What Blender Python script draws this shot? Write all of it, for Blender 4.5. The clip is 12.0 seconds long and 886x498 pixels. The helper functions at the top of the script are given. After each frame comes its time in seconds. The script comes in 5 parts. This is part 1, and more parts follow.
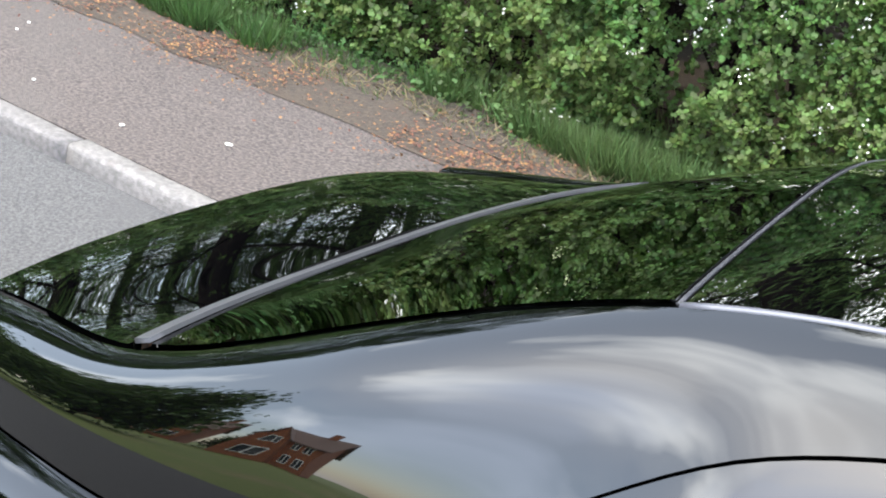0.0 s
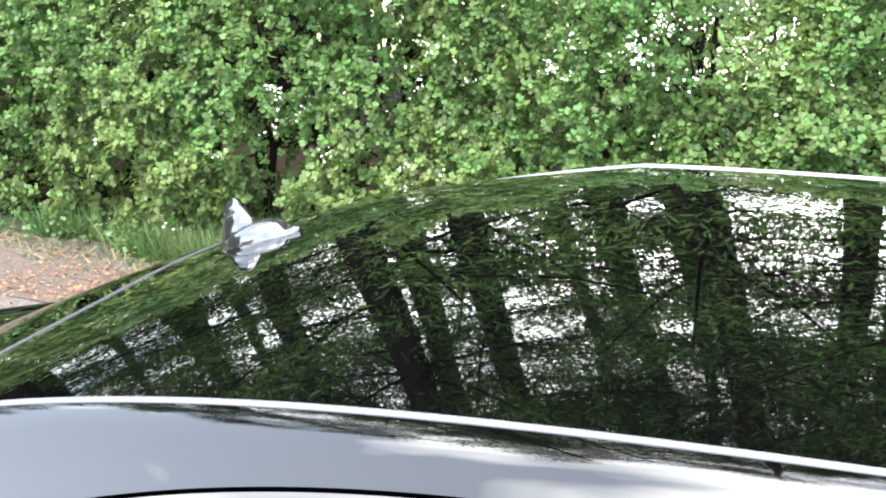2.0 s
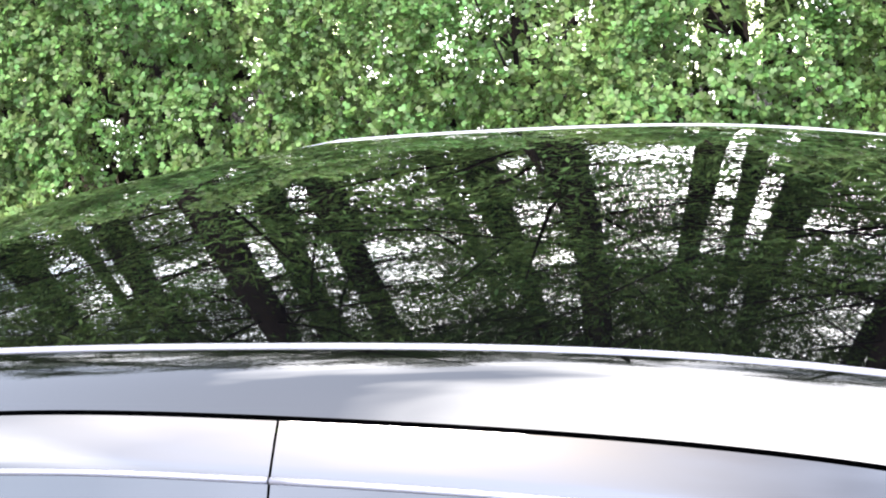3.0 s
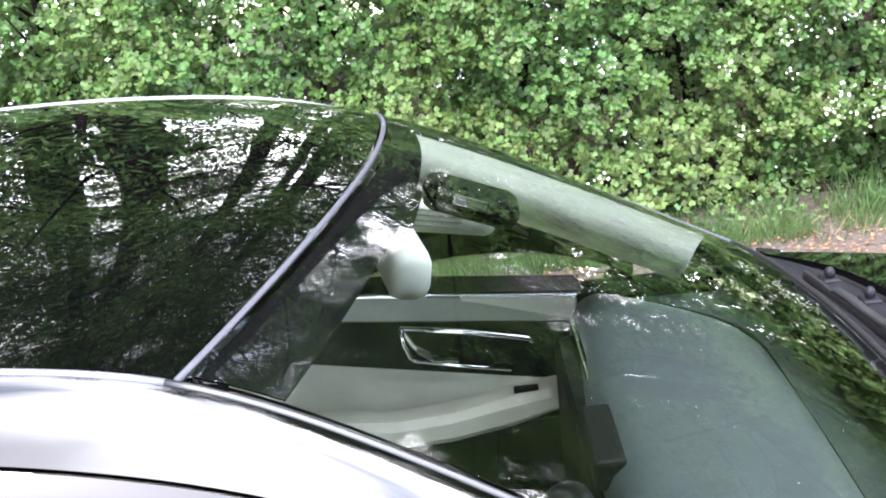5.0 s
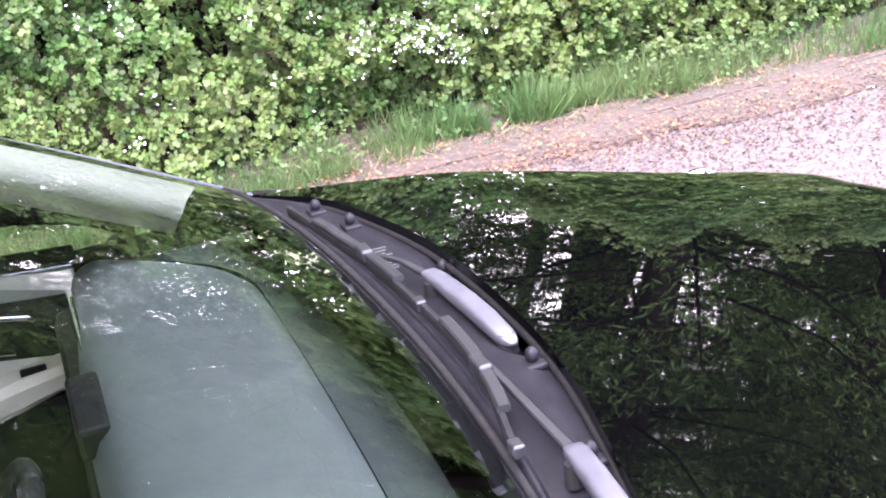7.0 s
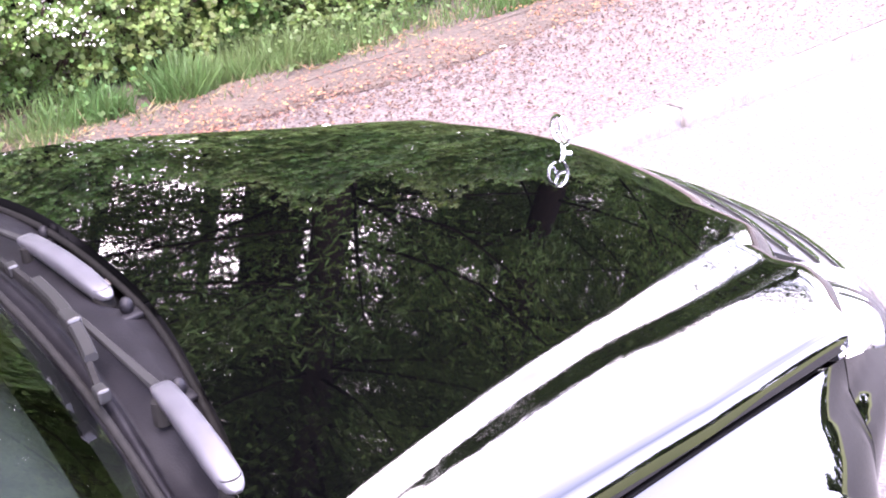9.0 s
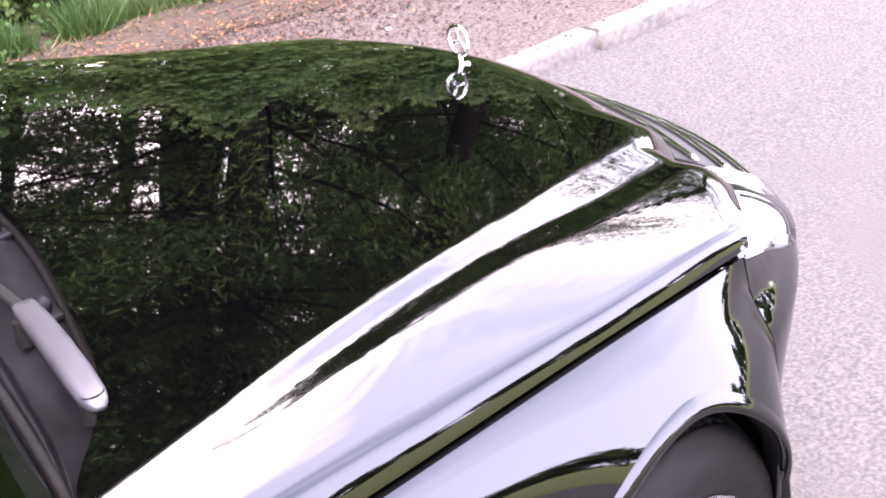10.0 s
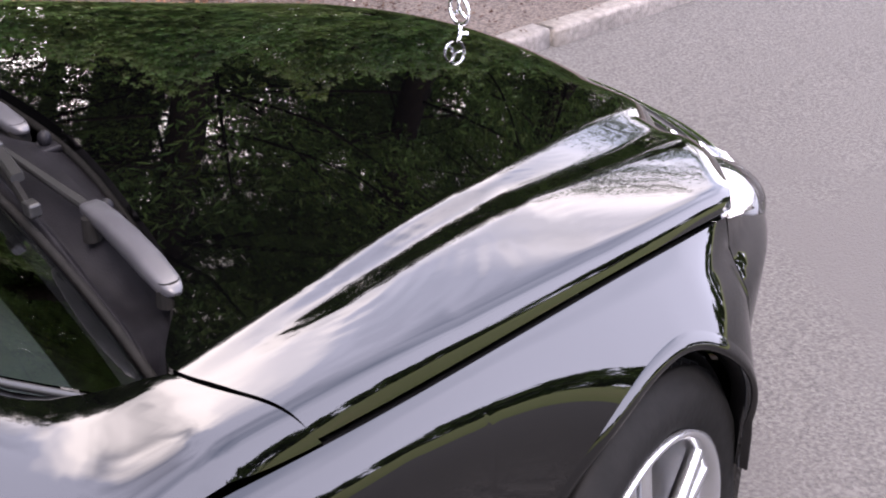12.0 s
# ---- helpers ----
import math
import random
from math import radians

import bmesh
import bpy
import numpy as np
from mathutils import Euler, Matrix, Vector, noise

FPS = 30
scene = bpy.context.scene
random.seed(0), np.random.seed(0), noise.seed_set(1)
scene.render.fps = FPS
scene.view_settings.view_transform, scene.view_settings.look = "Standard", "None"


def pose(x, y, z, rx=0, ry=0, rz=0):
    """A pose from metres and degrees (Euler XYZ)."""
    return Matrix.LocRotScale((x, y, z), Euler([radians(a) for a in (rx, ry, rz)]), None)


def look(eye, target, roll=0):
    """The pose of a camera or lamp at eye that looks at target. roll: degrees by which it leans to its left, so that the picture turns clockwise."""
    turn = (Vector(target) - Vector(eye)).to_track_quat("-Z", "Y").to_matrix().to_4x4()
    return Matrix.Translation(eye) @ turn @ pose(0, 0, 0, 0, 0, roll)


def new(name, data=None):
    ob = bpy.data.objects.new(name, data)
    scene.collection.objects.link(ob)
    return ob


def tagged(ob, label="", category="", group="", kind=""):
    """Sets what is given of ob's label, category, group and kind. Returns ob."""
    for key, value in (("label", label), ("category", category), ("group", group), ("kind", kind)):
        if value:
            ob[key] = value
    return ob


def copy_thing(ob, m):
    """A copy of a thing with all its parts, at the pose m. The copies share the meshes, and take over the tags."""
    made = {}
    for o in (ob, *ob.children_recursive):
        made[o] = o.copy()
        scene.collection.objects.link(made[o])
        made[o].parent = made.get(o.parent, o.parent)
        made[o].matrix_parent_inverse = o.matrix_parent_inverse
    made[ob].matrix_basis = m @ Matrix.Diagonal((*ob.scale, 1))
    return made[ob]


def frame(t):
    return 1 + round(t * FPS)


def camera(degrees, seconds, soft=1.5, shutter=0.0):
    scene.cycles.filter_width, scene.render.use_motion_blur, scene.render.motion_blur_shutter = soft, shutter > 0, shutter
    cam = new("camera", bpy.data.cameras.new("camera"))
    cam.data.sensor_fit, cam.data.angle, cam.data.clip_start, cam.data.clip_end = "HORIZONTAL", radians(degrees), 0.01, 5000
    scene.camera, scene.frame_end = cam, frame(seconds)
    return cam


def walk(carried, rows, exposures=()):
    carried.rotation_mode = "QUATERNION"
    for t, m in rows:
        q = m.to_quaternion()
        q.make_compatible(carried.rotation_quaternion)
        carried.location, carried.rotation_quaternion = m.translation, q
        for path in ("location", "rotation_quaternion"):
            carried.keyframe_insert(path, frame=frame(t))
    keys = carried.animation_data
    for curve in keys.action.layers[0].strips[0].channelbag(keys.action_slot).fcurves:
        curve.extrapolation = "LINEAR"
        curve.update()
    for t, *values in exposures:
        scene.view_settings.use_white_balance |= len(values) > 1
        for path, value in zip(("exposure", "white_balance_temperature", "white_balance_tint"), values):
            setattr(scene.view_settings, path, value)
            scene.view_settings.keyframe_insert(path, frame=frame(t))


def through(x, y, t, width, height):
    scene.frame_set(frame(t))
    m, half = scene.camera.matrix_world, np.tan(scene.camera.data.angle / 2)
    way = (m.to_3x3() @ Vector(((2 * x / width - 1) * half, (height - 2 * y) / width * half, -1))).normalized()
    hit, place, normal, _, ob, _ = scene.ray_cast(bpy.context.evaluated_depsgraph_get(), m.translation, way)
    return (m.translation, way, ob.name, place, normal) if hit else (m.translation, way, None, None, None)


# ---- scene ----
# Camera: carried along the side of the car, from the boot to the front wheel.
cam = camera(38.0, 12.0, soft=1.9)
PATH = [
    (0, (-2.823, -1.669, 1.771), (-3.672, -0.027, 1.007), 13.2),
    (0.5, (-2.606, -1.648, 1.833), (-3.458, 0.016, 1.123), 11.7),
    (1, (-2.461, -1.518, 1.853), (-3.308, 0.171, 1.197), 8.3),
    (1.5, (-2.371, -1.551, 1.878), (-3.075, 0.214, 1.253), 4.8),
    (2, (-2.24, -1.587, 1.898), (-2.795, 0.245, 1.319), 3.0),
    (2.5, (-2.007, -1.639, 1.888), (-2.501, 0.222, 1.349), -0.1),
    (3, (-1.77, -1.665, 1.862), (-2.25, 0.199, 1.318), -2.8),
    (3.5, (-1.545, -1.735, 1.915), (-1.985, 0.214, 1.316), -5.4),
    (3.7, (-1.475, -1.745, 1.915), (-1.785, 0.238, 1.320), -5.7),
    (5.3, (-1.113, -1.62, 1.867), (-1.082, 0.266, 1.190), -5.8),
    (5.5, (-1.083, -1.608, 1.854), (-0.984, 0.276, 1.179), -5.5),
    (6, (-1.032, -1.618, 1.832), (-0.738, 0.22, 1.097), -6.5),
    (6.5, (-0.983, -1.632, 1.825), (-0.554, 0.169, 1.067), -7.6),
    (7, (-0.951, -1.672, 1.83), (-0.401, 0.081, 1.041), -8.1),
    (7.5, (-0.918, -1.72, 1.83), (-0.249, -0.024, 1.008), -7.9),
    (7.7, (-0.911, -1.755, 1.842), (-0.194, -0.084, 1.009), -8.3),
    (9.3, (-0.833, -1.787, 1.737), (0.148, -0.287, 0.85), -7.5),
    (9.5, (-0.817, -1.787, 1.717), (0.168, -0.305, 0.805), -8.0),
    (10, (-0.785, -1.788, 1.685), (0.219, -0.344, 0.733), -7.8),
    (10.5, (-0.771, -1.797, 1.678), (0.252, -0.363, 0.73), -7.6),
    (11, (-0.772, -1.801, 1.666), (0.224, -0.351, 0.715), -7.3),
    (11.5, (-0.84, -1.809, 1.66), (0.159, -0.359, 0.712), -6.2),
    (12, (-1.02, -1.828, 1.687), (0.103, -0.477, 0.732), -1.8),
]
# stops, kelvin, tint: the camera opens up over the dark bonnet, then closes down
EXPOSE = [(0.0, 2.58, 6500, 4), (0.5, 2.72, 6600, -1), (1.5, 3.24, 6700, 1), (2.5, 3.63, 6600, 9), (3.0, 3.54, 6600, 10), (3.7, 3.46, 6550, 10), (5.3, 3.56, 6250, 14), (6.5, 3.72, 6250, 26), (7.7, 3.99, 6300, 33), (9.3, 3.60, 6600, 34), (10.0, 3.17, 6850, 31), (11.0, 2.70, 6850, 26), (12.0, 2.20, 6950, 23)]
walk(cam, [(t, look(eye, target, roll)) for t, eye, target, roll in PATH], EXPOSE)

# ---- sky and sun: bright broken cloud, hazy sun from the road's side ----
world = bpy.data.worlds.new("sky")
scene.world = world
world.use_nodes = True
wn, wl = world.node_tree.nodes, world.node_tree.links
sky = wn.new("ShaderNodeTexSky")
sky.sky_type, sky.sun_disc = "NISHITA", False
SUN_EL, SUN_AZ = radians(52), radians(205)
sky.sun_elevation, sky.sun_rotation = SUN_EL, SUN_AZ
sky.air_density, sky.dust_density, sky.ozone_density = 1.0, 1.5, 1.0
wco = wn.new("ShaderNodeTexCoord")
wmap = wn.new("ShaderNodeMapping")
wmap.inputs["Scale"].default_value = (1.0, 1.0, 2.2)
wl.new(wco.outputs["Generated"], wmap.inputs["Vector"])
cloud = wn.new("ShaderNodeTexNoise")
cloud.inputs["Scale"].default_value, cloud.inputs["Detail"].default_value, cloud.inputs["Roughness"].default_value = 1.5, 4.0, 0.48
wl.new(wmap.outputs["Vector"], cloud.inputs["Vector"])
cramp = wn.new("ShaderNodeMapRange")
cramp.inputs["From Min"].default_value, cramp.inputs["From Max"].default_value = 0.38, 0.63
cramp.inputs["To Min"].default_value = 0.10
# the cloud is thicker ahead of the car and breaks up behind it
wsep = wn.new("ShaderNodeSeparateXYZ")
wl.new(wco.outputs["Generated"], wsep.inputs["Vector"])
wlean = wn.new("ShaderNodeMath")
wlean.operation = "MULTIPLY_ADD"
wlean.inputs[1].default_value, wlean.inputs[2].default_value = 0.16, -0.010
wl.new(wsep.outputs["X"], wlean.inputs[0])
wsum = wn.new("ShaderNodeMath")
wl.new(cloud.outputs["Fac"], wsum.inputs[0])
wl.new(wlean.outputs["Value"], wsum.inputs[1])
wl.new(wsum.outputs["Value"], cramp.inputs["Value"])
cmix = wn.new("ShaderNodeMix")
cmix.data_type = "RGBA"
wl.new(cramp.outputs["Result"], cmix.inputs["Factor"])
wl.new(sky.outputs["Color"], cmix.inputs["A"])
# bright over the wood and behind, greyer blue low over the field
shade_n = wn.new("ShaderNodeTexNoise")
shade_n.inputs["Scale"].default_value, shade_n.inputs["Detail"].default_value = 2.3, 2.5
wl.new(wmap.outputs["Vector"], shade_n.inputs["Vector"])
shade_r = wn.new("ShaderNodeMapRange")
shade_r.inputs["From Min"].default_value, shade_r.inputs["From Max"].default_value = 0.34, 0.66
shade_h = wn.new("ShaderNodeMath")
shade_h.operation = "MULTIPLY_ADD"
shade_h.inputs[1].default_value, shade_h.inputs[2].default_value = 0.35, -0.05
wl.new(wsep.outputs["Z"], shade_h.inputs[0])
shade_s = wn.new("ShaderNodeMath")
wl.new(shade_n.outputs["Fac"], shade_s.inputs[0])
shade_x = wn.new("ShaderNodeMath")
shade_x.operation = "MULTIPLY_ADD"
shade_x.inputs[1].default_value = -0.40
wl.new(wsep.outputs["X"], shade_x.inputs[0])
wl.new(shade_h.outputs["Value"], shade_x.inputs[2])
shade_y = wn.new("ShaderNodeMath")
shade_y.operation = "MULTIPLY_ADD"
shade_y.inputs[1].default_value = 0.75
wl.new(wsep.outputs["Y"], shade_y.inputs[0])
wl.new(shade_x.outputs["Value"], shade_y.inputs[2])
wl.new(shade_y.outputs["Value"], shade_s.inputs[1])
wl.new(shade_s.outputs["Value"], shade_r.inputs["Value"])
tone = wn.new("ShaderNodeMix")
tone.data_type = "RGBA"
tone.inputs["A"].default_value, tone.inputs["B"].default_value = (10.2, 11.2, 14.4, 1), (26.5, 26.0, 26.4, 1)
wl.new(shade_r.outputs["Result"], tone.inputs["Factor"])
wl.new(tone.outputs["Result"], cmix.inputs["B"])
wl.new(cmix.outputs["Result"], wn["Background"].inputs["Color"])
wn["Background"].inputs["Strength"].default_value = 0.15

sun = new("sun", bpy.data.lights.new("sun", "SUN"))
sun.data.energy, sun.data.angle, sun.data.color = 1.3, radians(12), (1.0, 0.95, 0.88)
sd = Vector((math.sin(SUN_AZ) * math.cos(SUN_EL), math.cos(SUN_AZ) * math.cos(SUN_EL), math.sin(SUN_EL)))
sun.matrix_world = look(sd * 40, (0, 0, 0))

# ---- materials ----
def material(name, base, rough=0.5, metal=0.0, base2=None, scale=20.0, detail=4.0, bump=0.0, bump_scale=None, spec=0.5, coat=0.0,
             spots=None, spot_scale=3.0, spot_at=(0.55, 0.65), per_object=0.0, per_island=0.0, rough2=None, ior=1.5, sheen=0.0):
    m = bpy.data.materials.new(name)
    m.use_nodes = True
    n, l = m.node_tree.nodes, m.node_tree.links
    p = n["Principled BSDF"]
    p.inputs["Base Color"].default_value = (*base, 1)
    p.inputs["Roughness"].default_value = rough
    p.inputs["Metallic"].default_value = metal
    p.inputs["Specular IOR Level"].default_value = spec
    p.inputs["IOR"].default_value = ior
    p.inputs["Coat Weight"].default_value = coat
    p.inputs["Coat Roughness"].default_value = 0.01
    p.inputs["Sheen Weight"].default_value = sheen
    co = n.new("ShaderNodeTexCoord")
    color = None

    def noise_at(sc, det):
        t = n.new("ShaderNodeTexNoise")
        t.inputs["Scale"].default_value, t.inputs["Detail"].default_value = sc, det
        l.new(co.outputs["Object"], t.inputs["Vector"])
        return t.outputs["Fac"]

    def mixed(fac, a, b):
        x = n.new("ShaderNodeMix")
        x.data_type = "RGBA"
        l.new(fac, x.inputs["Factor"])
        for sock, v in (("A", a), ("B", b)):
            if isinstance(v, tuple):
                x.inputs[sock].default_value = (*v, 1)
            else:
                l.new(v, x.inputs[sock])
        return x.outputs["Result"]

    def ranged(fac, lo, hi, to0=0.0, to1=1.0):
        r = n.new("ShaderNodeMapRange")
        for k, v in (("From Min", lo), ("From Max", hi), ("To Min", to0), ("To Max", to1)):
            r.inputs[k].default_value = v
        l.new(fac, r.inputs["Value"])
        return r.outputs["Result"]

    if base2:
        fine = noise_at(scale, detail)
        color = mixed(ranged(fine, 0.35, 0.65), base, base2)
    if spots:
        color = mixed(ranged(noise_at(spot_scale, 5), *spot_at), color or base, spots)
    for amount, kind in ((per_object, "ShaderNodeObjectInfo"), (per_island, "ShaderNodeNewGeometry")):
        if amount:
            info = n.new(kind)
            hsv = n.new("ShaderNodeHueSaturation")
            rnd = info.outputs["Random" if kind.endswith("Info") else "Random Per Island"]
            l.new(ranged(rnd, 0, 1, 1 - amount, 1 + amount), hsv.inputs["Value"])
            l.new(ranged(rnd, 0, 1, 0.5 - amount * 0.045, 0.5 + amount * 0.045), hsv.inputs["Hue"])
            if color:
                l.new(color, hsv.inputs["Color"])
            else:
                hsv.inputs["Color"].default_value = (*base, 1)
            color = hsv.outputs["Color"]
    if color:
        l.new(color, p.inputs["Base Color"])
    if rough2 is not None:
        l.new(ranged(noise_at(scale * 0.4, 4), 0.35, 0.65, rough, rough2), p.inputs["Roughness"])
    if bump:
        b = n.new("ShaderNodeBump")
        b.inputs["Strength"].default_value, b.inputs["Distance"].default_value = bump, 0.01
        l.new(noise_at(bump_scale or scale, 3), b.inputs["Height"])
        l.new(b.outputs["Normal"], p.inputs["Normal"])
    return m


def leaf_material(name, base, base2, through=0.35, gloss=0.45, per_island=0.35, spec=0.22):
    """Leaf: diffuse and gloss on top, light let through from behind."""
    m = material(name, base, gloss, base2=base2, scale=0.9, detail=3, per_island=per_island, spec=spec)
    n, l = m.node_tree.nodes, m.node_tree.links
    p, out = n["Principled BSDF"], n["Material Output"]
    tr, mix = n.new("ShaderNodeBsdfTranslucent"), n.new("ShaderNodeMixShader")
    source = p.inputs["Base Color"].links[0].from_socket
    bright = n.new("ShaderNodeHueSaturation")
    bright.inputs["Value"].default_value, bright.inputs["Saturation"].default_value = 1.5, 1.1
    l.new(source, bright.inputs["Color"])
    l.new(bright.outputs["Color"], tr.inputs["Color"])
    mix.inputs["Fac"].default_value = through
    l.new(p.outputs["BSDF"], mix.inputs[1])
    l.new(tr.outputs["BSDF"], mix.inputs[2])
    l.new(mix.outputs["Shader"], out.inputs["Surface"])
    return m


def glass_material(name, tint, rough=0.0):
    """A thin pane: mirror gloss by the angle over clear tint."""
    m = bpy.data.materials.new(name)
    m.use_nodes = True
    n, l = m.node_tree.nodes, m.node_tree.links
    out = n["Material Output"]
    n.remove(n["Principled BSDF"])
    fres, gl, tr, mix = n.new("ShaderNodeFresnel"), n.new("ShaderNodeBsdfGlossy"), n.new("ShaderNodeBsdfTransparent"), n.new("ShaderNodeMixShader")
    fres.inputs["IOR"].default_value = 1.8
    gl.inputs["Roughness"].default_value = rough
    tr.inputs["Color"].default_value = (*tint, 1)
    l.new(fres.outputs["Fac"], mix.inputs["Fac"])
    l.new(tr.outputs["BSDF"], mix.inputs[1])
    l.new(gl.outputs["BSDF"], mix.inputs[2])
    l.new(mix.outputs["Shader"], out.inputs["Surface"])
    return m


M_PAINT = material("black_paint", (0.00032, 0.00032, 0.0004), 0.02, spec=0.5, coat=0.08, ior=1.5)
M_GLASS = glass_material("clear_glass", (0.90, 0.95, 0.92))
M_DARKGLASS = glass_material("dark_glass", (0.05, 0.06, 0.06))
M_TRIM = material("black_trim", (0.00266, 0.00266, 0.00311), 0.45)
M_RUBBER = material("rubber", (0.00311, 0.00311, 0.00311), 0.75, base2=(0.00518, 0.00492, 0.00492), scale=60, bump=0.15, spec=0.10)
M_COWL = material("grained_plastic", (0.0031, 0.0030, 0.0040), 0.5, base2=(0.0052, 0.0050, 0.0063), scale=30, bump=0.12, bump_scale=400, spec=0.10)
M_CHROME = material("chrome", (0.85, 0.86, 0.88), 0.06, metal=1.0)
M_SILVER = material("silver_strip", (0.045, 0.045, 0.055), 0.45)
M_SEAL = material("grey_seal", (0.028, 0.028, 0.032), 0.5, spec=0.15)
M_ALLOY = material("alloy_wheel", (0.407, 0.414, 0.429), 0.25, metal=0.9)
M_BEIGE = material("beige_trim", (0.315, 0.292, 0.23), 0.6, base2=(0.286, 0.263, 0.206), scale=15, bump=0.1, bump_scale=250)
M_PALE = material("pale_trim", (0.351, 0.355, 0.315), 0.75, base2=(0.324, 0.329, 0.293), scale=12)
M_DASH = material("dash_plastic", (0.0205, 0.0285, 0.0285), 0.6, base2=(0.0265, 0.0355, 0.0350), scale=25, bump=0.1, bump_scale=300)
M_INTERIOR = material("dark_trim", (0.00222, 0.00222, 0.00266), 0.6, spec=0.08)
M_GREY = material("grey_trim", (0.169, 0.174, 0.152), 0.5)
M_STRIP = material("grey_plastic_strip", (0.034, 0.034, 0.037), 0.5, spec=0.3)
M_LENS = glass_material("lens", (0.93, 0.94, 0.95), 0.0)
M_LAMP = material("lamp_reflector", (0.9, 0.9, 0.92), 0.45, metal=0.15)
M_ROAD = material("road_tarmac", (0.0214, 0.0202, 0.0197), 0.9, base2=(0.0551, 0.0523, 0.0506), scale=90, detail=6, bump=0.5, bump_scale=140, spots=(0.036, 0.0337, 0.0332), spot_scale=0.8)
M_PAVE = material("pavement_tarmac", (0.0150, 0.0113, 0.0098), 0.9, base2=(0.0730, 0.0570, 0.0505), scale=72, detail=6, bump=0.6, bump_scale=130, spots=(0.0520, 0.0435, 0.0390), spot_scale=0.7, spot_at=(0.50, 0.74))
M_KERB = material("kerb_concrete", (0.0675, 0.0619, 0.0574), 0.85, base2=(0.112, 0.101, 0.0956), scale=40, bump=0.4, bump_scale=120, spots=(0.0675, 0.0562, 0.0506), spot_scale=6, per_object=0.12)
M_SOIL = material("soil", (0.0150, 0.0104, 0.0066), 0.95, base2=(0.0390, 0.0270, 0.0172), scale=45, detail=6, bump=0.8, bump_scale=60, spots=(0.0320, 0.0212, 0.0132), spot_scale=2.5)
# leaf mould, with the shade under hedge and pines put into its colour
M_SHADED_MULCH = material("shaded_leaf_mould", (0.00725, 0.00518, 0.00363), 0.95, spec=0.05, base2=(0.0181, 0.013, 0.00829), scale=40, detail=6, bump=0.8, bump_scale=50)
M_LITTER = material("dead_leaf", (0.098, 0.038, 0.0145), 0.8, per_island=0.6)
M_GRIT = material("red_grit", (0.036, 0.0215, 0.0165), 0.9, per_island=0.5, spec=0.1)
M_STRAW = material("dry_grass_blade", (0.095, 0.072, 0.034), 0.85, per_island=0.35)
M_GRASS = leaf_material("grass_blade", (0.0266, 0.0620, 0.0160), (0.0577, 0.0860, 0.0290), 0.35, 0.6)
M_FIELD = material("field_grass", (0.075, 0.105, 0.020), 0.9, base2=(0.115, 0.135, 0.034), scale=6, bump=0.6, bump_scale=20, spots=(0.13, 0.125, 0.045), spot_scale=0.3)
M_LEAF = leaf_material("hawthorn_leaf", (0.0360, 0.0725, 0.0160), (0.0780, 0.1070, 0.0295), 0.38, 0.55, 0.50)
M_LEAF2 = leaf_material("pine_needle", (0.025, 0.046, 0.014), (0.060, 0.092, 0.027), 0.15, 0.85, spec=0.08)
M_BROAD = leaf_material("broad_leaf", (0.040, 0.070, 0.0150), (0.064, 0.102, 0.0265), 0.25)
M_BLOSSOM = material("blossom", (0.429, 0.422, 0.37), 0.8, per_island=0.1)
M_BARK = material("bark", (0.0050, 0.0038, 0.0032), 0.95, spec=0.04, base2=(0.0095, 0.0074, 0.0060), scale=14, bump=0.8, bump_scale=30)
M_BRICK = material("brick", (0.202, 0.0731, 0.0337), 0.9, base2=(0.253, 0.101, 0.0506), scale=12, bump=0.3, spots=(0.169, 0.0619, 0.0337), spot_scale=2)
M_TILE = material("roof_tile", (0.112, 0.0731, 0.0619), 0.85, base2=(0.146, 0.101, 0.0844), scale=8, bump=0.4)
M_WHITE = material("white_paint", (0.8, 0.8, 0.78), 0.5)
M_WINDOW = material("window_glass", (0.03, 0.035, 0.04), 0.05)


# ---- building helpers ----
def spline(points):
    """Natural cubic spline through (x, v...) points, x rising; returns a function of x."""
    a = np.array(points, float)
    xs, ys = a[:, 0], a[:, 1:]
    n, h = len(xs), np.diff(xs)
    mat, rhs = np.eye(n), np.zeros_like(ys)
    for i in range(1, n - 1):
        mat[i, i - 1 : i + 2] = h[i - 1], 2 * (h[i - 1] + h[i]), h[i]
        rhs[i] = 6 * ((ys[i + 1] - ys[i]) / h[i] - (ys[i] - ys[i - 1]) / h[i - 1])
    curve = np.linalg.solve(mat, rhs)

    def at(x):
        x = np.asarray(x, float)
        i = np.clip(np.searchsorted(xs, x) - 1, 0, n - 2)
        t0, t1, hh = (xs[i + 1] - x)[..., None], (x - xs[i])[..., None], h[i][..., None]
        v = (curve[i] * t0**3 + curve[i + 1] * t1**3) / (6 * hh) + (ys[i] / hh - curve[i] * hh / 6) * t0 + (ys[i + 1] / hh - curve[i + 1] * hh / 6) * t1
        lo, hi = x < xs[0], x > xs[-1]
        if lo.any() or hi.any():
            s0 = (ys[1] - ys[0]) / h[0] - h[0] * (2 * curve[0] + curve[1]) / 6
            s1 = (ys[-1] - ys[-2]) / h[-1] + h[-1] * (2 * curve[-1] + curve[-2]) / 6
            v = np.where(lo[..., None], ys[0] + s0 * (x - xs[0])[..., None], v)
            v = np.where(hi[..., None], ys[-1] + s1 * (x - xs[-1])[..., None], v)
        return v[..., 0] if ys.shape[1] == 1 else v

    return at


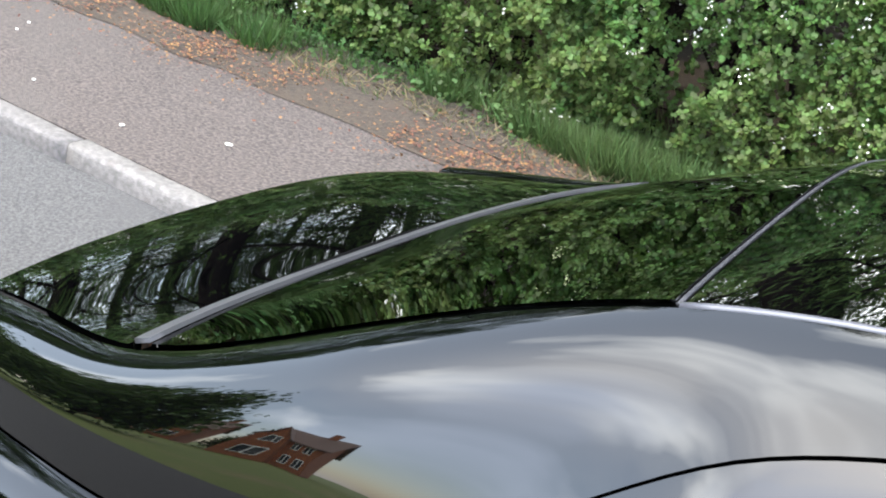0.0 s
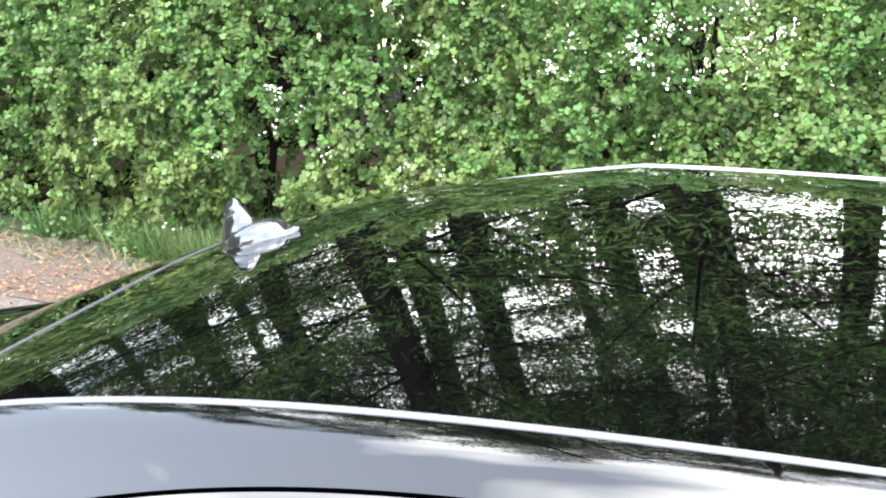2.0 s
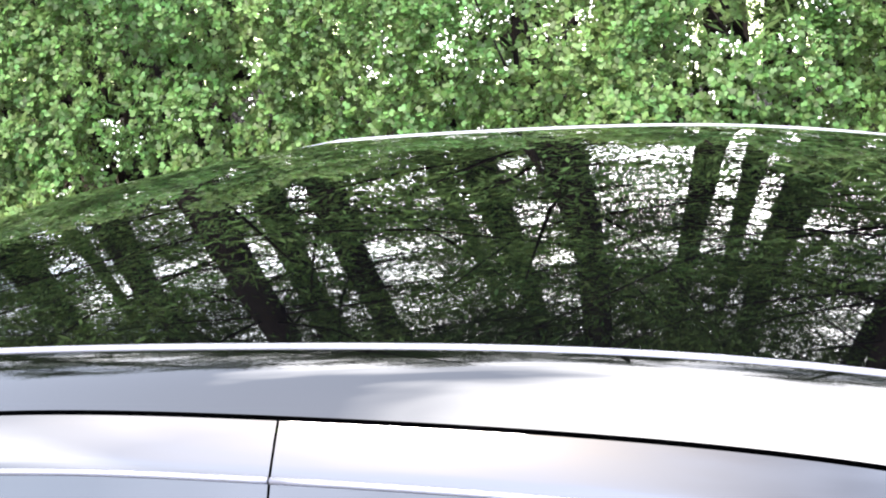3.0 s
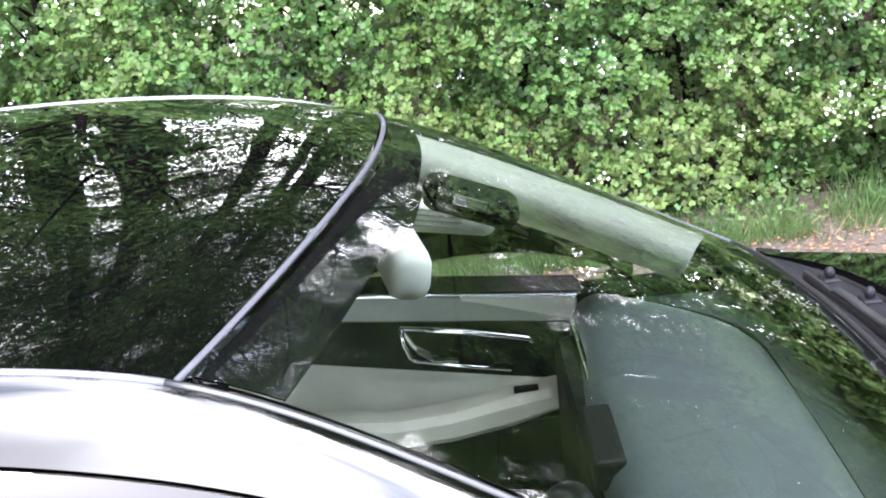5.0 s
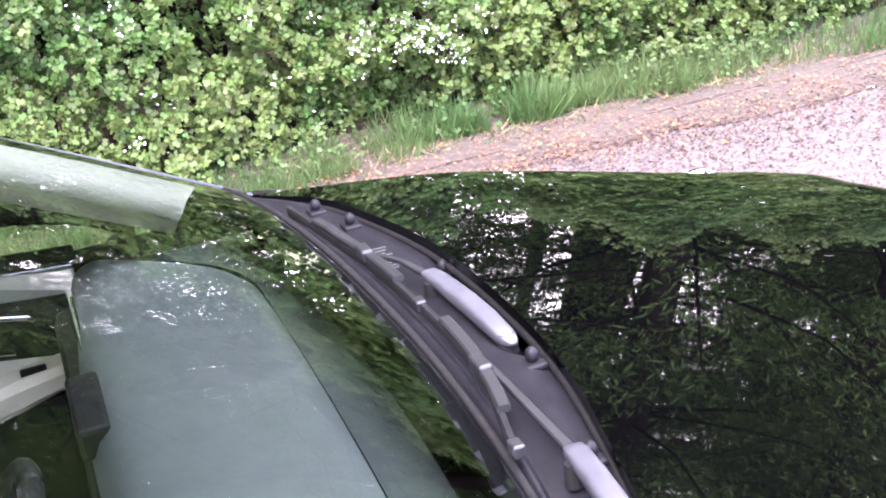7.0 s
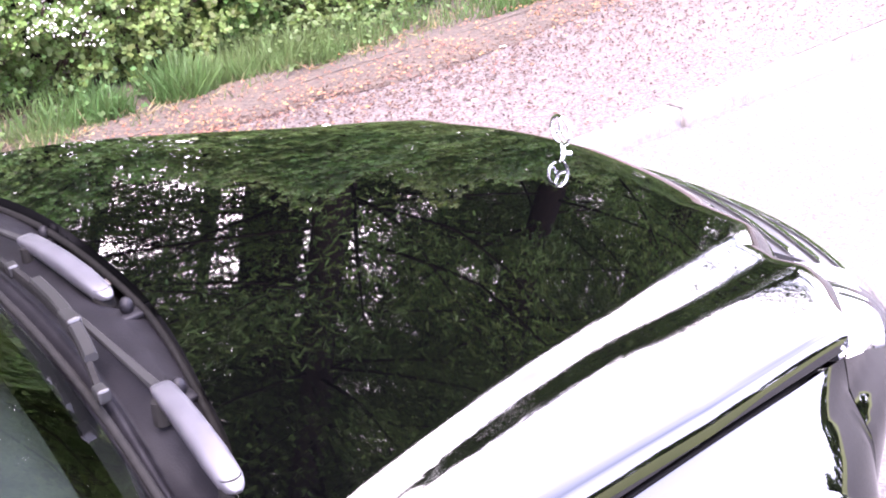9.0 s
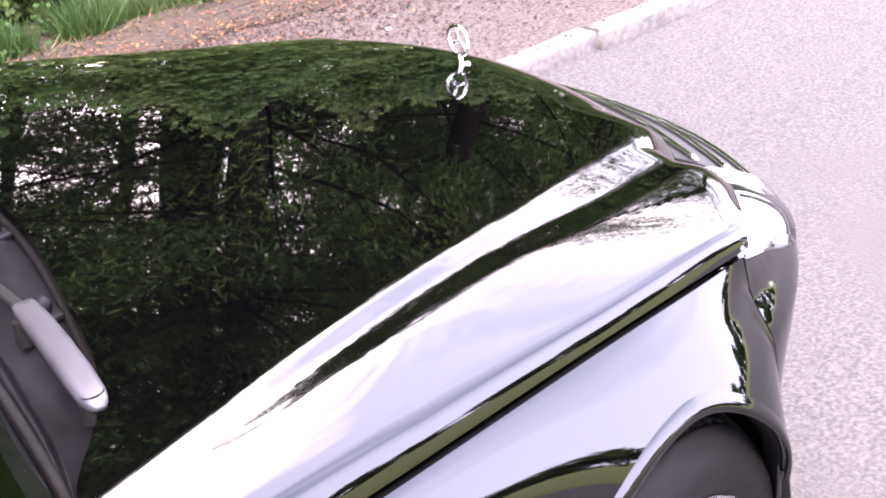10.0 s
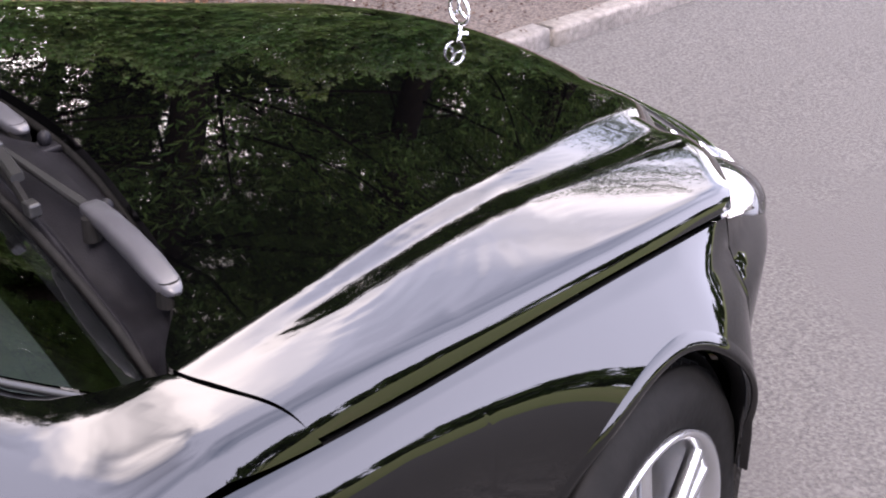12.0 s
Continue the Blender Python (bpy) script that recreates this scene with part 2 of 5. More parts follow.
def mesh_object(name, verts, faces, mat, parent=None, label="", smooth=True):
    me = bpy.data.meshes.new(name)
    me.from_pydata([tuple(map(float, v)) for v in verts], [], [tuple(map(int, f)) for f in faces])
    if smooth:
        me.polygons.foreach_set("use_smooth", [True] * len(me.polygons))
    me.materials.append(mat)
    me.update()
    ob = new(name, me)
    if parent:
        ob.parent = parent
    if label:
        tagged(ob, label)
    return ob


def part(name, bm, mat, parent, label="", smooth=False):
    """Links a bmesh as one mesh object under a thing or a part."""
    me = bpy.data.meshes.new(name)
    bm.to_mesh(me)
    bm.free()
    if smooth:
        me.polygons.foreach_set("use_smooth", [True] * len(me.polygons))
    me.materials.append(mat)
    ob = new(name, me)
    if parent:
        ob.parent = parent
    if label:
        tagged(ob, label)
    return ob


def thing(name, label, category, group="", kind="", at=(0, 0, 0)):
    ob = new(name)
    ob.location = at
    ob.empty_display_size = 0.2
    return tagged(ob, label, category, group, kind)


def block(bm, lo, hi, bevel=0.0):
    """A box from lo to hi, with bevelled edges."""
    made = bmesh.ops.create_cube(bm, size=1.0)["verts"]
    lo, hi = Vector(lo), Vector(hi)
    for v in made:
        v.co = Vector([lo[k] + (v.co[k] + 0.5) * (hi[k] - lo[k]) for k in range(3)])
    if bevel:
        edges = list({e for v in made for e in v.link_edges})
        bmesh.ops.bevel(bm, geom=edges, offset=bevel, segments=2, profile=0.5, affect="EDGES")
    return bm


def boxed(lo, hi, bevel=0.0):
    return block(bmesh.new(), lo, hi, bevel)


def tube_data(points, radii, sides=8):
    """Vertices and faces of a closed round tube along points."""
    pts = np.array(points, float)
    radii = np.broadcast_to(np.asarray(radii, float), (len(pts),))
    tang = np.gradient(pts, axis=0)
    tang /= np.linalg.norm(tang, axis=1)[:, None] + 1e-9
    ref = np.array((0.0, 0.0, 1.0)) if abs(tang[:, 2]).mean() < 0.8 else np.array((1.0, 0.0, 0.0))
    a = np.cross(tang, ref)
    a /= np.linalg.norm(a, axis=1)[:, None] + 1e-9
    b = np.cross(tang, a)
    ang = np.linspace(0, 2 * np.pi, sides, endpoint=False)
    ring = pts[:, None] + radii[:, None, None] * (np.cos(ang)[None, :, None] * a[:, None] + np.sin(ang)[None, :, None] * b[:, None])
    verts = ring.reshape(-1, 3)
    faces = [(i * sides + j, i * sides + (j + 1) % sides, (i + 1) * sides + (j + 1) % sides, (i + 1) * sides + j) for i in range(len(pts) - 1) for j in range(sides)]
    faces += [tuple(range(sides))[::-1], tuple(range((len(pts) - 1) * sides, len(pts) * sides))]
    return verts, faces


def tube(name, points, radii, mat, parent, label="", sides=8):
    return mesh_object(name, *tube_data(points, radii, sides), mat, parent, label)


HUB = np.array((-1.7, 0.0, 0.75))


def panel(name, grid, mat, parent, label="", flange=0.014, hub=HUB):
    """A curved sheet from a grid of points, with its rim turned inwards."""
    g = np.asarray(grid, float)
    nu, nv = g.shape[:2]
    du, dv = np.gradient(g, axis=0), np.gradient(g, axis=1)
    nrm = np.cross(du, dv)
    nrm /= np.linalg.norm(nrm, axis=2)[..., None] + 1e-12
    flip = ((nrm * (g - hub)).sum(2)).mean() < 0
    if flip:
        nrm = -nrm
    verts = [g.reshape(-1, 3)]
    idx = np.arange(nu * nv).reshape(nu, nv)
    quads = np.stack([idx[:-1, :-1], idx[1:, :-1], idx[1:, 1:], idx[:-1, 1:]], -1).reshape(-1, 4)
    if flip:
        quads = quads[:, ::-1]
    faces = [tuple(q) for q in quads]
    if flange:
        rim = np.concatenate([idx[0, :], idx[1:, -1], idx[-1, -2::-1], idx[-2:0:-1, 0]])
        top = g.reshape(-1, 3)[rim]
        low = top - flange * nrm.reshape(-1, 3)[rim]
        start, n = nu * nv, len(rim)
        verts += [top, low]
        for i in range(n):
            j = (i + 1) % n
            f = (start + i, start + j, start + n + j, start + n + i)
            faces.append(f if flip else f[::-1])
    return mesh_object(name, np.concatenate(verts), faces, mat, parent, label)


def mirrored(grid):
    g = np.array(grid, float)
    g[..., 1] *= -1
    return g


# ---- ground, road, kerb, pavement ----
KERB_Y, PAVE_Z, EDGE_Y = 1.43, 0.10, 2.98


def sheet(name, label, category, mat, x0, x1, y0, y1, z, nx=2, ny=2, rough=0.0, depth=0.0):
    xs, ys = np.linspace(x0, x1, nx), np.linspace(y0, y1, ny)
    rng = np.random.default_rng(len(name))
    g = np.zeros((nx, ny, 3))
    g[..., 0], g[..., 1] = xs[:, None], ys[None, :]
    g[..., 2] = z + rough * rng.uniform(-1, 1, (nx, ny))
    ob = panel(name, g, mat, None, "", depth, hub=np.array((0, 0, z - 50)))
    return tagged(ob, label, category, kind="structure")


# the land falls away behind the wood
gy = np.array((-900.0, -60.0, -5.35, -5.0, 1.5, 9.0, 16.0, 40.0, 900.0))
ground_g = np.zeros((2, 9, 3))
ground_g[..., 0], ground_g[..., 1], ground_g[..., 2] = np.array((-900.0, 900.0))[:, None], gy[None, :], np.array((0.35, 0.25, 0.09, -0.12, -0.14, -0.14, -1.2, -6.0, -40.0))[None, :]
tagged(panel("ground", ground_g, M_FIELD, None, "", 0.0, hub=np.array((0, 0, -90.0))), "rough grass reaching to the horizon", "ground", kind="structure")
road = sheet("road", "worn grey tarmac road with pale stone chips", "road", M_ROAD, -60, 60, -5.2, KERB_Y + 0.02, 0.0, 60, 40, 0.002, 0.02)
for vert in road.data.vertices:
    vert.co.z -= math.tan(radians(1.3)) * (vert.co.y + 0.65)
    vert.co.z += 0.075 * max(0.0, (vert.co.y - 0.95) / 0.48)
sheet("pavement", "grey-pink tarmac pavement with pale patches", "pavement", M_PAVE, -60, 60, KERB_Y + 0.10, EDGE_Y, PAVE_Z, 120, 8, 0.003, 0.05)
sheet("verge", "bare soil verge under the hedge", "ground", M_SOIL, -60, 60, EDGE_Y - 0.06, 5.2, PAVE_Z + 0.012, 300, 24, 0.014, 0.04)

sheet("hedge_floor", "leaf mould under the hedge, darkened for its shade", "ground", M_SHADED_MULCH, -60, 60, 3.62, 5.22, PAVE_Z + 0.030, 300, 20, 0.014, 0.03)
# strip of dirt blown against the verge
xs = np.linspace(-20, 14, 240)
dirt = np.zeros((240, 6, 3))
for q in range(240):
    edge = 2.66 + 0.16 * noise.noise(Vector((xs[q] * 0.7, 1.0, 0.0))) + 0.07 * noise.noise(Vector((xs[q] * 3.1, 5.0, 0.0)))
    dirt[q, :, 0], dirt[q, :, 1] = xs[q], np.linspace(edge, EDGE_Y, 6)
    dirt[q, :, 2] = PAVE_Z + np.array((0.004, 0.007, 0.009, 0.010, 0.012, 0.014))
tagged(panel("dirt", dirt, M_SOIL, None, "", 0.0, hub=np.array((0, 0, -90.0))), "brown dirt along the inner edge of the pavement", "ground", kind="structure")
# kerb stones with rounded edges and open joints
rng_k = np.random.default_rng(12)
kerb = thing("kerb", "pale concrete kerb stones with worn rounded edges", "kerb", kind="structure")
stone_meshes = []
for q in range(4):
    bm = boxed((0, KERB_Y, -0.12), (0.902, KERB_Y + 0.105, PAVE_Z + 0.004))
    long_edges = [e for e in bm.edges if abs(e.verts[0].co.x - e.verts[1].co.x) > 0.5 and e.verts[0].co.z > 0]
    bmesh.ops.bevel(bm, geom=long_edges, offset=0.020, segments=3, profile=0.5, affect="EDGES")
    bmesh.ops.subdivide_edges(bm, edges=[e for e in bm.edges if abs(e.verts[0].co.x - e.verts[1].co.x) > 0.5], cuts=8)
    for vert in bm.verts:
        vert.co += Vector(rng_k.normal(0, 0.0016, 3))
    me = bpy.data.meshes.new("kerb_stone")
    bm.to_mesh(me)
    bm.free()
    me.polygons.foreach_set("use_smooth", [True] * len(me.polygons))
    me.materials.append(M_KERB)
    stone_meshes.append(me)
for q in range(34):
    st = new("kerb_stone", stone_meshes[q % 4])
    st.parent = kerb
    st.location = (-14.2 + 0.915 * q, rng_k.normal(0, 0.004), rng_k.normal(0, 0.003))
    st.rotation_euler = (0, 0, rng_k.normal(0, 0.003))

# ---- hedge: hawthorn bushes with stems, leaves and blossom ----
LOBED = np.array([(0, 0), (0.48, 0.32), (0.21, 0.53), (0.36, 0.84), (0.0, 1.0), (-0.36, 0.84), (-0.21, 0.53), (-0.48, 0.32)])
NEEDLE = np.array([(0.0, 0.0), (0.10, 0.45), (0.0, 1.0), (-0.10, 0.45)])


def scatter_mesh(name, shape, origin, along, normal, size, mat, parent, fold=0.15):
    """Many copies of one flat outline, folded along its middle, joined into one mesh."""
    n, k = len(origin), len(shape)
    along = along / (np.linalg.norm(along, axis=1)[:, None] + 1e-9)
    side = np.cross(along, normal)
    side /= np.linalg.norm(side, axis=1)[:, None] + 1e-9
    up = np.cross(side, along)
    lift = np.abs(shape[:, 0]) * fold * 2
    v = origin[:, None] + size[:, None, None] * (shape[None, :, 0, None] * side[:, None] + shape[None, :, 1, None] * along[:, None] + lift[None, :, None] * up[:, None])
    me = bpy.data.meshes.new(name)
    me.vertices.add(n * k)
    me.vertices.foreach_set("co", v.reshape(-1).astype(np.float32))
    me.loops.add(n * k)
    me.loops.foreach_set("vertex_index", np.arange(n * k, dtype=np.int32))
    me.polygons.add(n)
    me.polygons.foreach_set("loop_start", np.arange(0, n * k, k, dtype=np.int32))
    me.update(calc_edges=True)
    me.materials.append(mat)
    ob = new(name, me)
    if parent:
        ob.parent = parent
    return ob


def hedge_front(x, z):
    """How far the hedge's face stands out, by place."""
    bulge = 0.22 * math.sin(x * 1.7 + 0.6) + 0.14 * math.sin(x * 4.3 + z * 2.0) + 0.10 * math.sin(z * 5.0 + x * 2.3)
    return 3.37 + 0.38 * bulge + max(0.0, 0.55 - z) * 0.34 * (1 - 1.2 * math.exp(-(((x + 1.5) / 2.1) ** 4)))


# blossom heads; some stand in for bright gaps, placed from the camera's view
CLUSTERS = [(0.70, 0.40, 16), (0.62, 0.50, 10), (0.90, 0.46, 9), (0.74, 0.60, 7), (0.45, 0.86, 5), (0.69, 0.84, 5), (0.17, 0.84, 4), (0.39, 0.63, 4), (-0.53, 0.91, 4), (-0.77, 1.22, 6), (-0.79, 0.93, 3), (-1.05, 0.77, 4), (-1.23, 1.24, 6), (-1.57, 1.27, 9), (-1.98, 1.27, 6),
            (-1.81, 1.37, 7), (-2.03, 1.12, 6), (-2.54, 1.32, 5), (-2.67, 1.37, 6), (-2.85, 1.26, 6), (-3.10, 1.20, 9), (-3.24, 1.12, 6), (-2.95, 1.30, 6), (-4.5, 0.86, 6), (-3.83, 0.57, 3), (-4.15, 0.47, 4), (-3.9, 1.08, 3), (-6.5, 0.5, 6)]


def hawthorn(x0, width, height, seed, label, dense=1750):
    rng = np.random.default_rng(seed)
    bush = thing("hawthorn_bush", label, "bush", "bushes of the hedge", at=(x0, 3.9, PAVE_Z))
    base = np.array((x0, 3.9, PAVE_Z))
    sv, sf, off = [], [], 0
    for k in range(9):
        root = np.array((rng.uniform(-width / 2, width / 2), rng.uniform(-0.02, 0.40), -0.05))
        tip = root + np.array((rng.uniform(-0.5, 0.5), rng.uniform(-0.30, 0.4), height * rng.uniform(0.7, 0.95)))
        mid = (root + tip) / 2 + rng.uniform(-0.12, 0.12, 3)
        t = np.linspace(0, 1, 8)[:, None]
        line = (1 - t) ** 2 * root + 2 * t * (1 - t) * mid + t**2 * tip
        tubes = [(line, np.linspace(0.026, 0.007, 8))]
        for j in range(7):
            a = line[rng.integers(1, 7)]
            b = a + np.array((rng.uniform(-0.45, 0.45), rng.uniform(-0.48, 0.3), rng.uniform(-0.05, 0.5)))
            c = (a + b) / 2 + rng.uniform(-0.06, 0.06, 3)
            tubes.append((np.array([a, c, b]), np.array([0.009, 0.006, 0.003])))
        for pts, rad in tubes:
            v, f = tube_data(pts, rad, 5)
            sv.append(v)
            sf += [tuple(i + off for i in face) for face in f]
            off += len(v)
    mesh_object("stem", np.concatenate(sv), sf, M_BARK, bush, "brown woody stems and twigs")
    # sprays of leaves, thick on the face, thinner higher up
    area = width * (height + 0.2)
    count = int(area * dense)
    cx = rng.uniform(-width / 2 - 0.1, width / 2 + 0.1, count) + x0
    cz = rng.uniform(0.03, height, count)
    depth = rng.exponential(0.16, count)
    gap = np.array([noise.noise(Vector((a * 2.1, b * 2.1, 3.0))) + 0.45 * noise.noise(Vector((a * 6.0, b * 6.0, 9.0))) for a, b in zip(cx, cz)])
    keep = (gap > -0.36 - 0.16 * rng.random(count)) | (depth > 0.27)
    keep &= rng.random(count) < np.clip(1.12 - 0.10 * np.maximum(cz - 1.0, 0), 0, 1)
    keep &= rng.random(count) < np.clip((cz + 0.20) / 0.35, 0.55, 1)
    keep &= cz < height * (0.86 + 0.20 * np.array([noise.noise(Vector((a * 2.3, 5.0, 1.0))) + 0.5 * noise.noise(Vector((a * 8.0, 2.0, 4.0))) for a in cx]))
    cx, cz, depth = cx[keep], cz[keep], depth[keep]
    cy = np.array([hedge_front(a, b) for a, b in zip(cx, cz)]) + depth - 0.17 * np.array([noise.noise(Vector((a * 4.2, b * 4.2, 1.0))) for a, b in zip(cx, cz)])
    centre = np.stack([cx, cy, cz + PAVE_Z], 1) - base
    # each twig ends in a rosette of lobed leaves spread round its axis
    per = 7
    m = len(centre)
    axis = np.stack([rng.normal(0, 0.42, m), rng.normal(-0.75, 0.30, m), rng.normal(0.62, 0.35, m)], 1)
    axis /= np.linalg.norm(axis, axis=1)[:, None]
    e1 = np.cross(axis, rng.normal(0, 1, (m, 3)))
    e1 /= np.linalg.norm(e1, axis=1)[:, None]
    e2 = np.cross(axis, e1)
    axis, e1, e2, origin = (np.repeat(q, per, 0) for q in (axis, e1, e2, centre))
    n = len(origin)
    turn = np.tile(np.arange(per) * 2.4, m) + rng.normal(0, 0.35, n)
    radial = np.cos(turn)[:, None] * e1 + np.sin(turn)[:, None] * e2
    along = radial + axis * rng.uniform(0.05, 0.75, n)[:, None] + rng.normal(0, 0.12, (n, 3))
    origin = origin + axis * (np.tile(np.arange(per), m) * 0.006 - 0.02)[:, None] + radial * 0.004
    normal = axis - radial * 0.25 + rng.normal(0, 0.22, (n, 3))
    size = np.repeat(rng.uniform(0.75, 1.25, m), per) * rng.uniform(0.017, 0.032, n)
    scatter_mesh("leaves", LOBED, origin, along, normal, size, M_LEAF, bush)
    # blossom in flat heads of small five-petalled flowers
    heads = rng.integers(0, len(centre), int(area * 15))
    patch = np.array([noise.noise(Vector((c[0] + x0, c[2] * 1.5, 20.0))) for c in centre[heads]])
    heads = heads[patch > 0.03]
    # extra heads, some in place of light showing through the hedge
    for ox, oz, many in CLUSTERS:
        near = np.flatnonzero((np.hypot(centre[:, 0] + x0 - ox, centre[:, 2] - oz + 0.1) < 0.13) & (centre[:, 1] < -0.40))
        if len(near):
            heads = np.concatenate([heads, rng.choice(near, max(2, many * 2 // 3))])
    petal = np.array([(0.35 * math.cos(a) * (1.0 if i % 2 else 0.6), 0.5 + 0.5 * math.sin(a) * (1.0 if i % 2 else 0.6)) for i, a in enumerate(np.linspace(0, 2 * math.pi, 10, endpoint=False))])
    per = 8
    fo = np.repeat(centre[heads], per, 0) + rng.normal(0, 0.022, (len(heads) * per, 3)) + np.array((0, -0.05, 0.02))
    n = len(fo)
    scatter_mesh("blossom", petal, fo, rng.normal(0, 1, (n, 3)), np.stack([rng.normal(0, 0.4, n), rng.normal(-0.7, 0.4, n), rng.normal(0.5, 0.4, n)], 1), rng.uniform(0.010, 0.020, n), M_BLOSSOM, bush)
    return bush


for i in range(14):
    hawthorn(-9.6 + 1.32 * i, 1.42, 1.95 + 0.14 * math.sin(i * 2.1), 40 + i, "green hawthorn bush with white blossom on the verge", 1750 if 2 <= i <= 10 else 950)

# ---- grass, weeds and dead leaves at the foot of the hedge ----
# tufts along the verge: middle and half width along the road, nearest edge, blades, height
TUFTS = [(-9.2, 1.1, 3.05, 5200, 0.22), (-6.95, 0.55, 3.02, 4200, 0.20), (-6.15, 0.35, 3.30, 700, 0.12), (-5.66, 0.17, 3.36, 900, 0.19), (-4.62, 0.62, 3.20, 5600, 0.25), (-3.4, 0.9, 3.35, 2600, 0.20), (-1.9, 1.0, 3.20, 3600, 0.18), (-0.8, 1.1, 2.98, 5200, 0.12),
         (-0.55, 0.5, 3.46, 900, 0.16), (0.20, 0.55, 3.08, 2400, 0.11), (1.15, 0.75, 3.16, 4200, 0.19), (1.75, 0.55, 3.10, 2600, 0.15), (3.1, 0.8, 2.98, 2600, 0.16), (5.4, 1.6, 2.95, 5000, 0.20)]


def grass_tufts(name, seed, label):
    rng = np.random.default_rng(seed)
    x, y, h = [], [], []
    for mid, half_w, near, many, tall in TUFTS:
        tx = mid + half_w * np.clip(rng.normal(0, 0.52, many), -1.35, 1.35)
        clump = np.array([noise.noise(Vector((a * 5.0, 4.0, 0.0))) for a in tx])
        tx, clump = tx[clump > -0.32], clump[clump > -0.32]
        x.append(tx)
        y.append(near - 0.06 * clump + 0.10 * ((tx - mid) / half_w) ** 2 + rng.exponential(0.17, len(tx)))
        h.append(tall * rng.uniform(0.35, 1.15, len(tx)) * (0.8 + 0.5 * clump))
    # thin short grass between the tufts
    thin = rng.uniform(-11, 7, 5200)
    x.append(thin)
    y.append(3.02 + rng.exponential(0.22, 5200) + 0.12 * np.array([noise.noise(Vector((a * 1.7, 8.0, 0.0))) for a in thin]))
    h.append(rng.uniform(0.03, 0.09, 5200))
    x, y, h = np.concatenate(x), np.concatenate(y), np.concatenate(h)
    n = len(x)
    blade = np.array([(-0.022, 0.0), (0.022, 0.0), (0.018, 0.5), (0.0, 1.0), (-0.018, 0.5)])
    along = np.stack([rng.normal(0, 0.38, n), rng.normal(-0.18, 0.32, n), np.ones(n)], 1)
    ob = scatter_mesh(name, blade, np.stack([x, y, np.full(n, PAVE_Z)], 1), along, rng.normal(0, 1, (n, 3)), h, M_GRASS, None, 0.0)
    return tagged(ob, label, "grass", kind="stuff")


grass_tufts("grass", 5, "tufts of long green grass at the foot of the hedge")


def dry_grass(seed=17, count=7000):
    """Short straw-coloured blades in the bare stretches."""
    rng = np.random.default_rng(seed)
    x = rng.uniform(-11, 7, count)
    keep = np.array([noise.noise(Vector((a * 1.1, 2.0, 6.0))) for a in x]) > -0.12
    x = x[keep]
    n = len(x)
    y = 3.06 + np.abs(rng.normal(0, 0.20, n))
    blade = np.array([(-0.03, 0.0), (0.03, 0.0), (0.02, 0.5), (0.0, 1.0), (-0.02, 0.5)])
    along = np.stack([rng.normal(0, 0.9, n), rng.normal(-0.2, 0.9, n), np.full(n, 0.55)], 1)
    ob = scatter_mesh("dry_grass", blade, np.stack([x, y, np.full(n, PAVE_Z + 0.01)], 1), along, rng.normal(0, 1, (n, 3)), rng.uniform(0.03, 0.11, n), M_STRAW, None, 0.0)
    return tagged(ob, "short dry straw-coloured grass on the verge", "grass", kind="stuff")


dry_grass()


def litter(seed=9, count=34000):
    rng = np.random.default_rng(seed)
    x = rng.uniform(-11, 7, count)
    heap = np.array([noise.noise(Vector((a * 1.3, 7.0, 0.0))) + 0.6 * noise.noise(Vector((a * 4.5, 3.0, 0.0))) for a in x])
    keep = rng.random(count) < np.clip(0.46 + 1.3 * heap, 0.10, 1)
    x, heap = x[keep], heap[keep]
    n = len(x)
    y = 2.86 + rng.normal(0, 0.19, n) - rng.exponential(0.05 + 0.07 * (x > 0.6), n) + 0.06 * heap
    along = np.stack([rng.normal(0, 1, n), rng.normal(0, 1, n), rng.normal(0, 0.18, n)], 1)
    normal = np.stack([rng.normal(0, 0.3, n), rng.normal(0, 0.3, n), np.ones(n)], 1)
    ob = scatter_mesh("dead_leaves", LOBED, np.stack([x, y, np.full(n, PAVE_Z + 0.018) + rng.uniform(0, 0.012, n)], 1), along, normal, rng.uniform(0.006, 0.018, n), M_LITTER, None, 0.3)
    return tagged(ob, "orange-brown dead leaves lying along the pavement edge", "leaves", kind="stuff")


litter()


def weeds(seed=21, count=17000):
    """Low leafy plants between grass and hedge."""
    rng = np.random.default_rng(seed)
    x = rng.uniform(-11, 7, count)
    lush = np.array([noise.noise(Vector((a * 0.8, 14.0, 0.0))) + 0.7 * noise.noise(Vector((a * 3.4, 4.0, 0.0))) for a in x])
    keep = rng.random(count) < np.clip(0.45 + 1.2 * lush, 0.05, 1)
    x, lush = x[keep], np.clip(lush[keep], -0.6, 1)
    n = len(x)
    y = 3.33 + np.abs(rng.normal(0, 0.17, n)) - 0.28 * rng.random(n) * (0.6 + lush)
    z = PAVE_Z + 0.015 + rng.exponential(0.060, n) * (1 + lush)
    along = np.stack([rng.normal(0, 1, n), rng.normal(-0.3, 1, n), rng.normal(0.2, 0.4, n)], 1)
    normal = np.stack([rng.normal(0, 0.4, n), rng.normal(-0.3, 0.4, n), np.ones(n)], 1)
    ob = scatter_mesh("weeds", LOBED, np.stack([x, y, z], 1), along, normal, rng.uniform(0.012, 0.034, n), M_GRASS, None)
    return tagged(ob, "low green weeds at the foot of the hedge", "weeds", kind="stuff")


weeds()


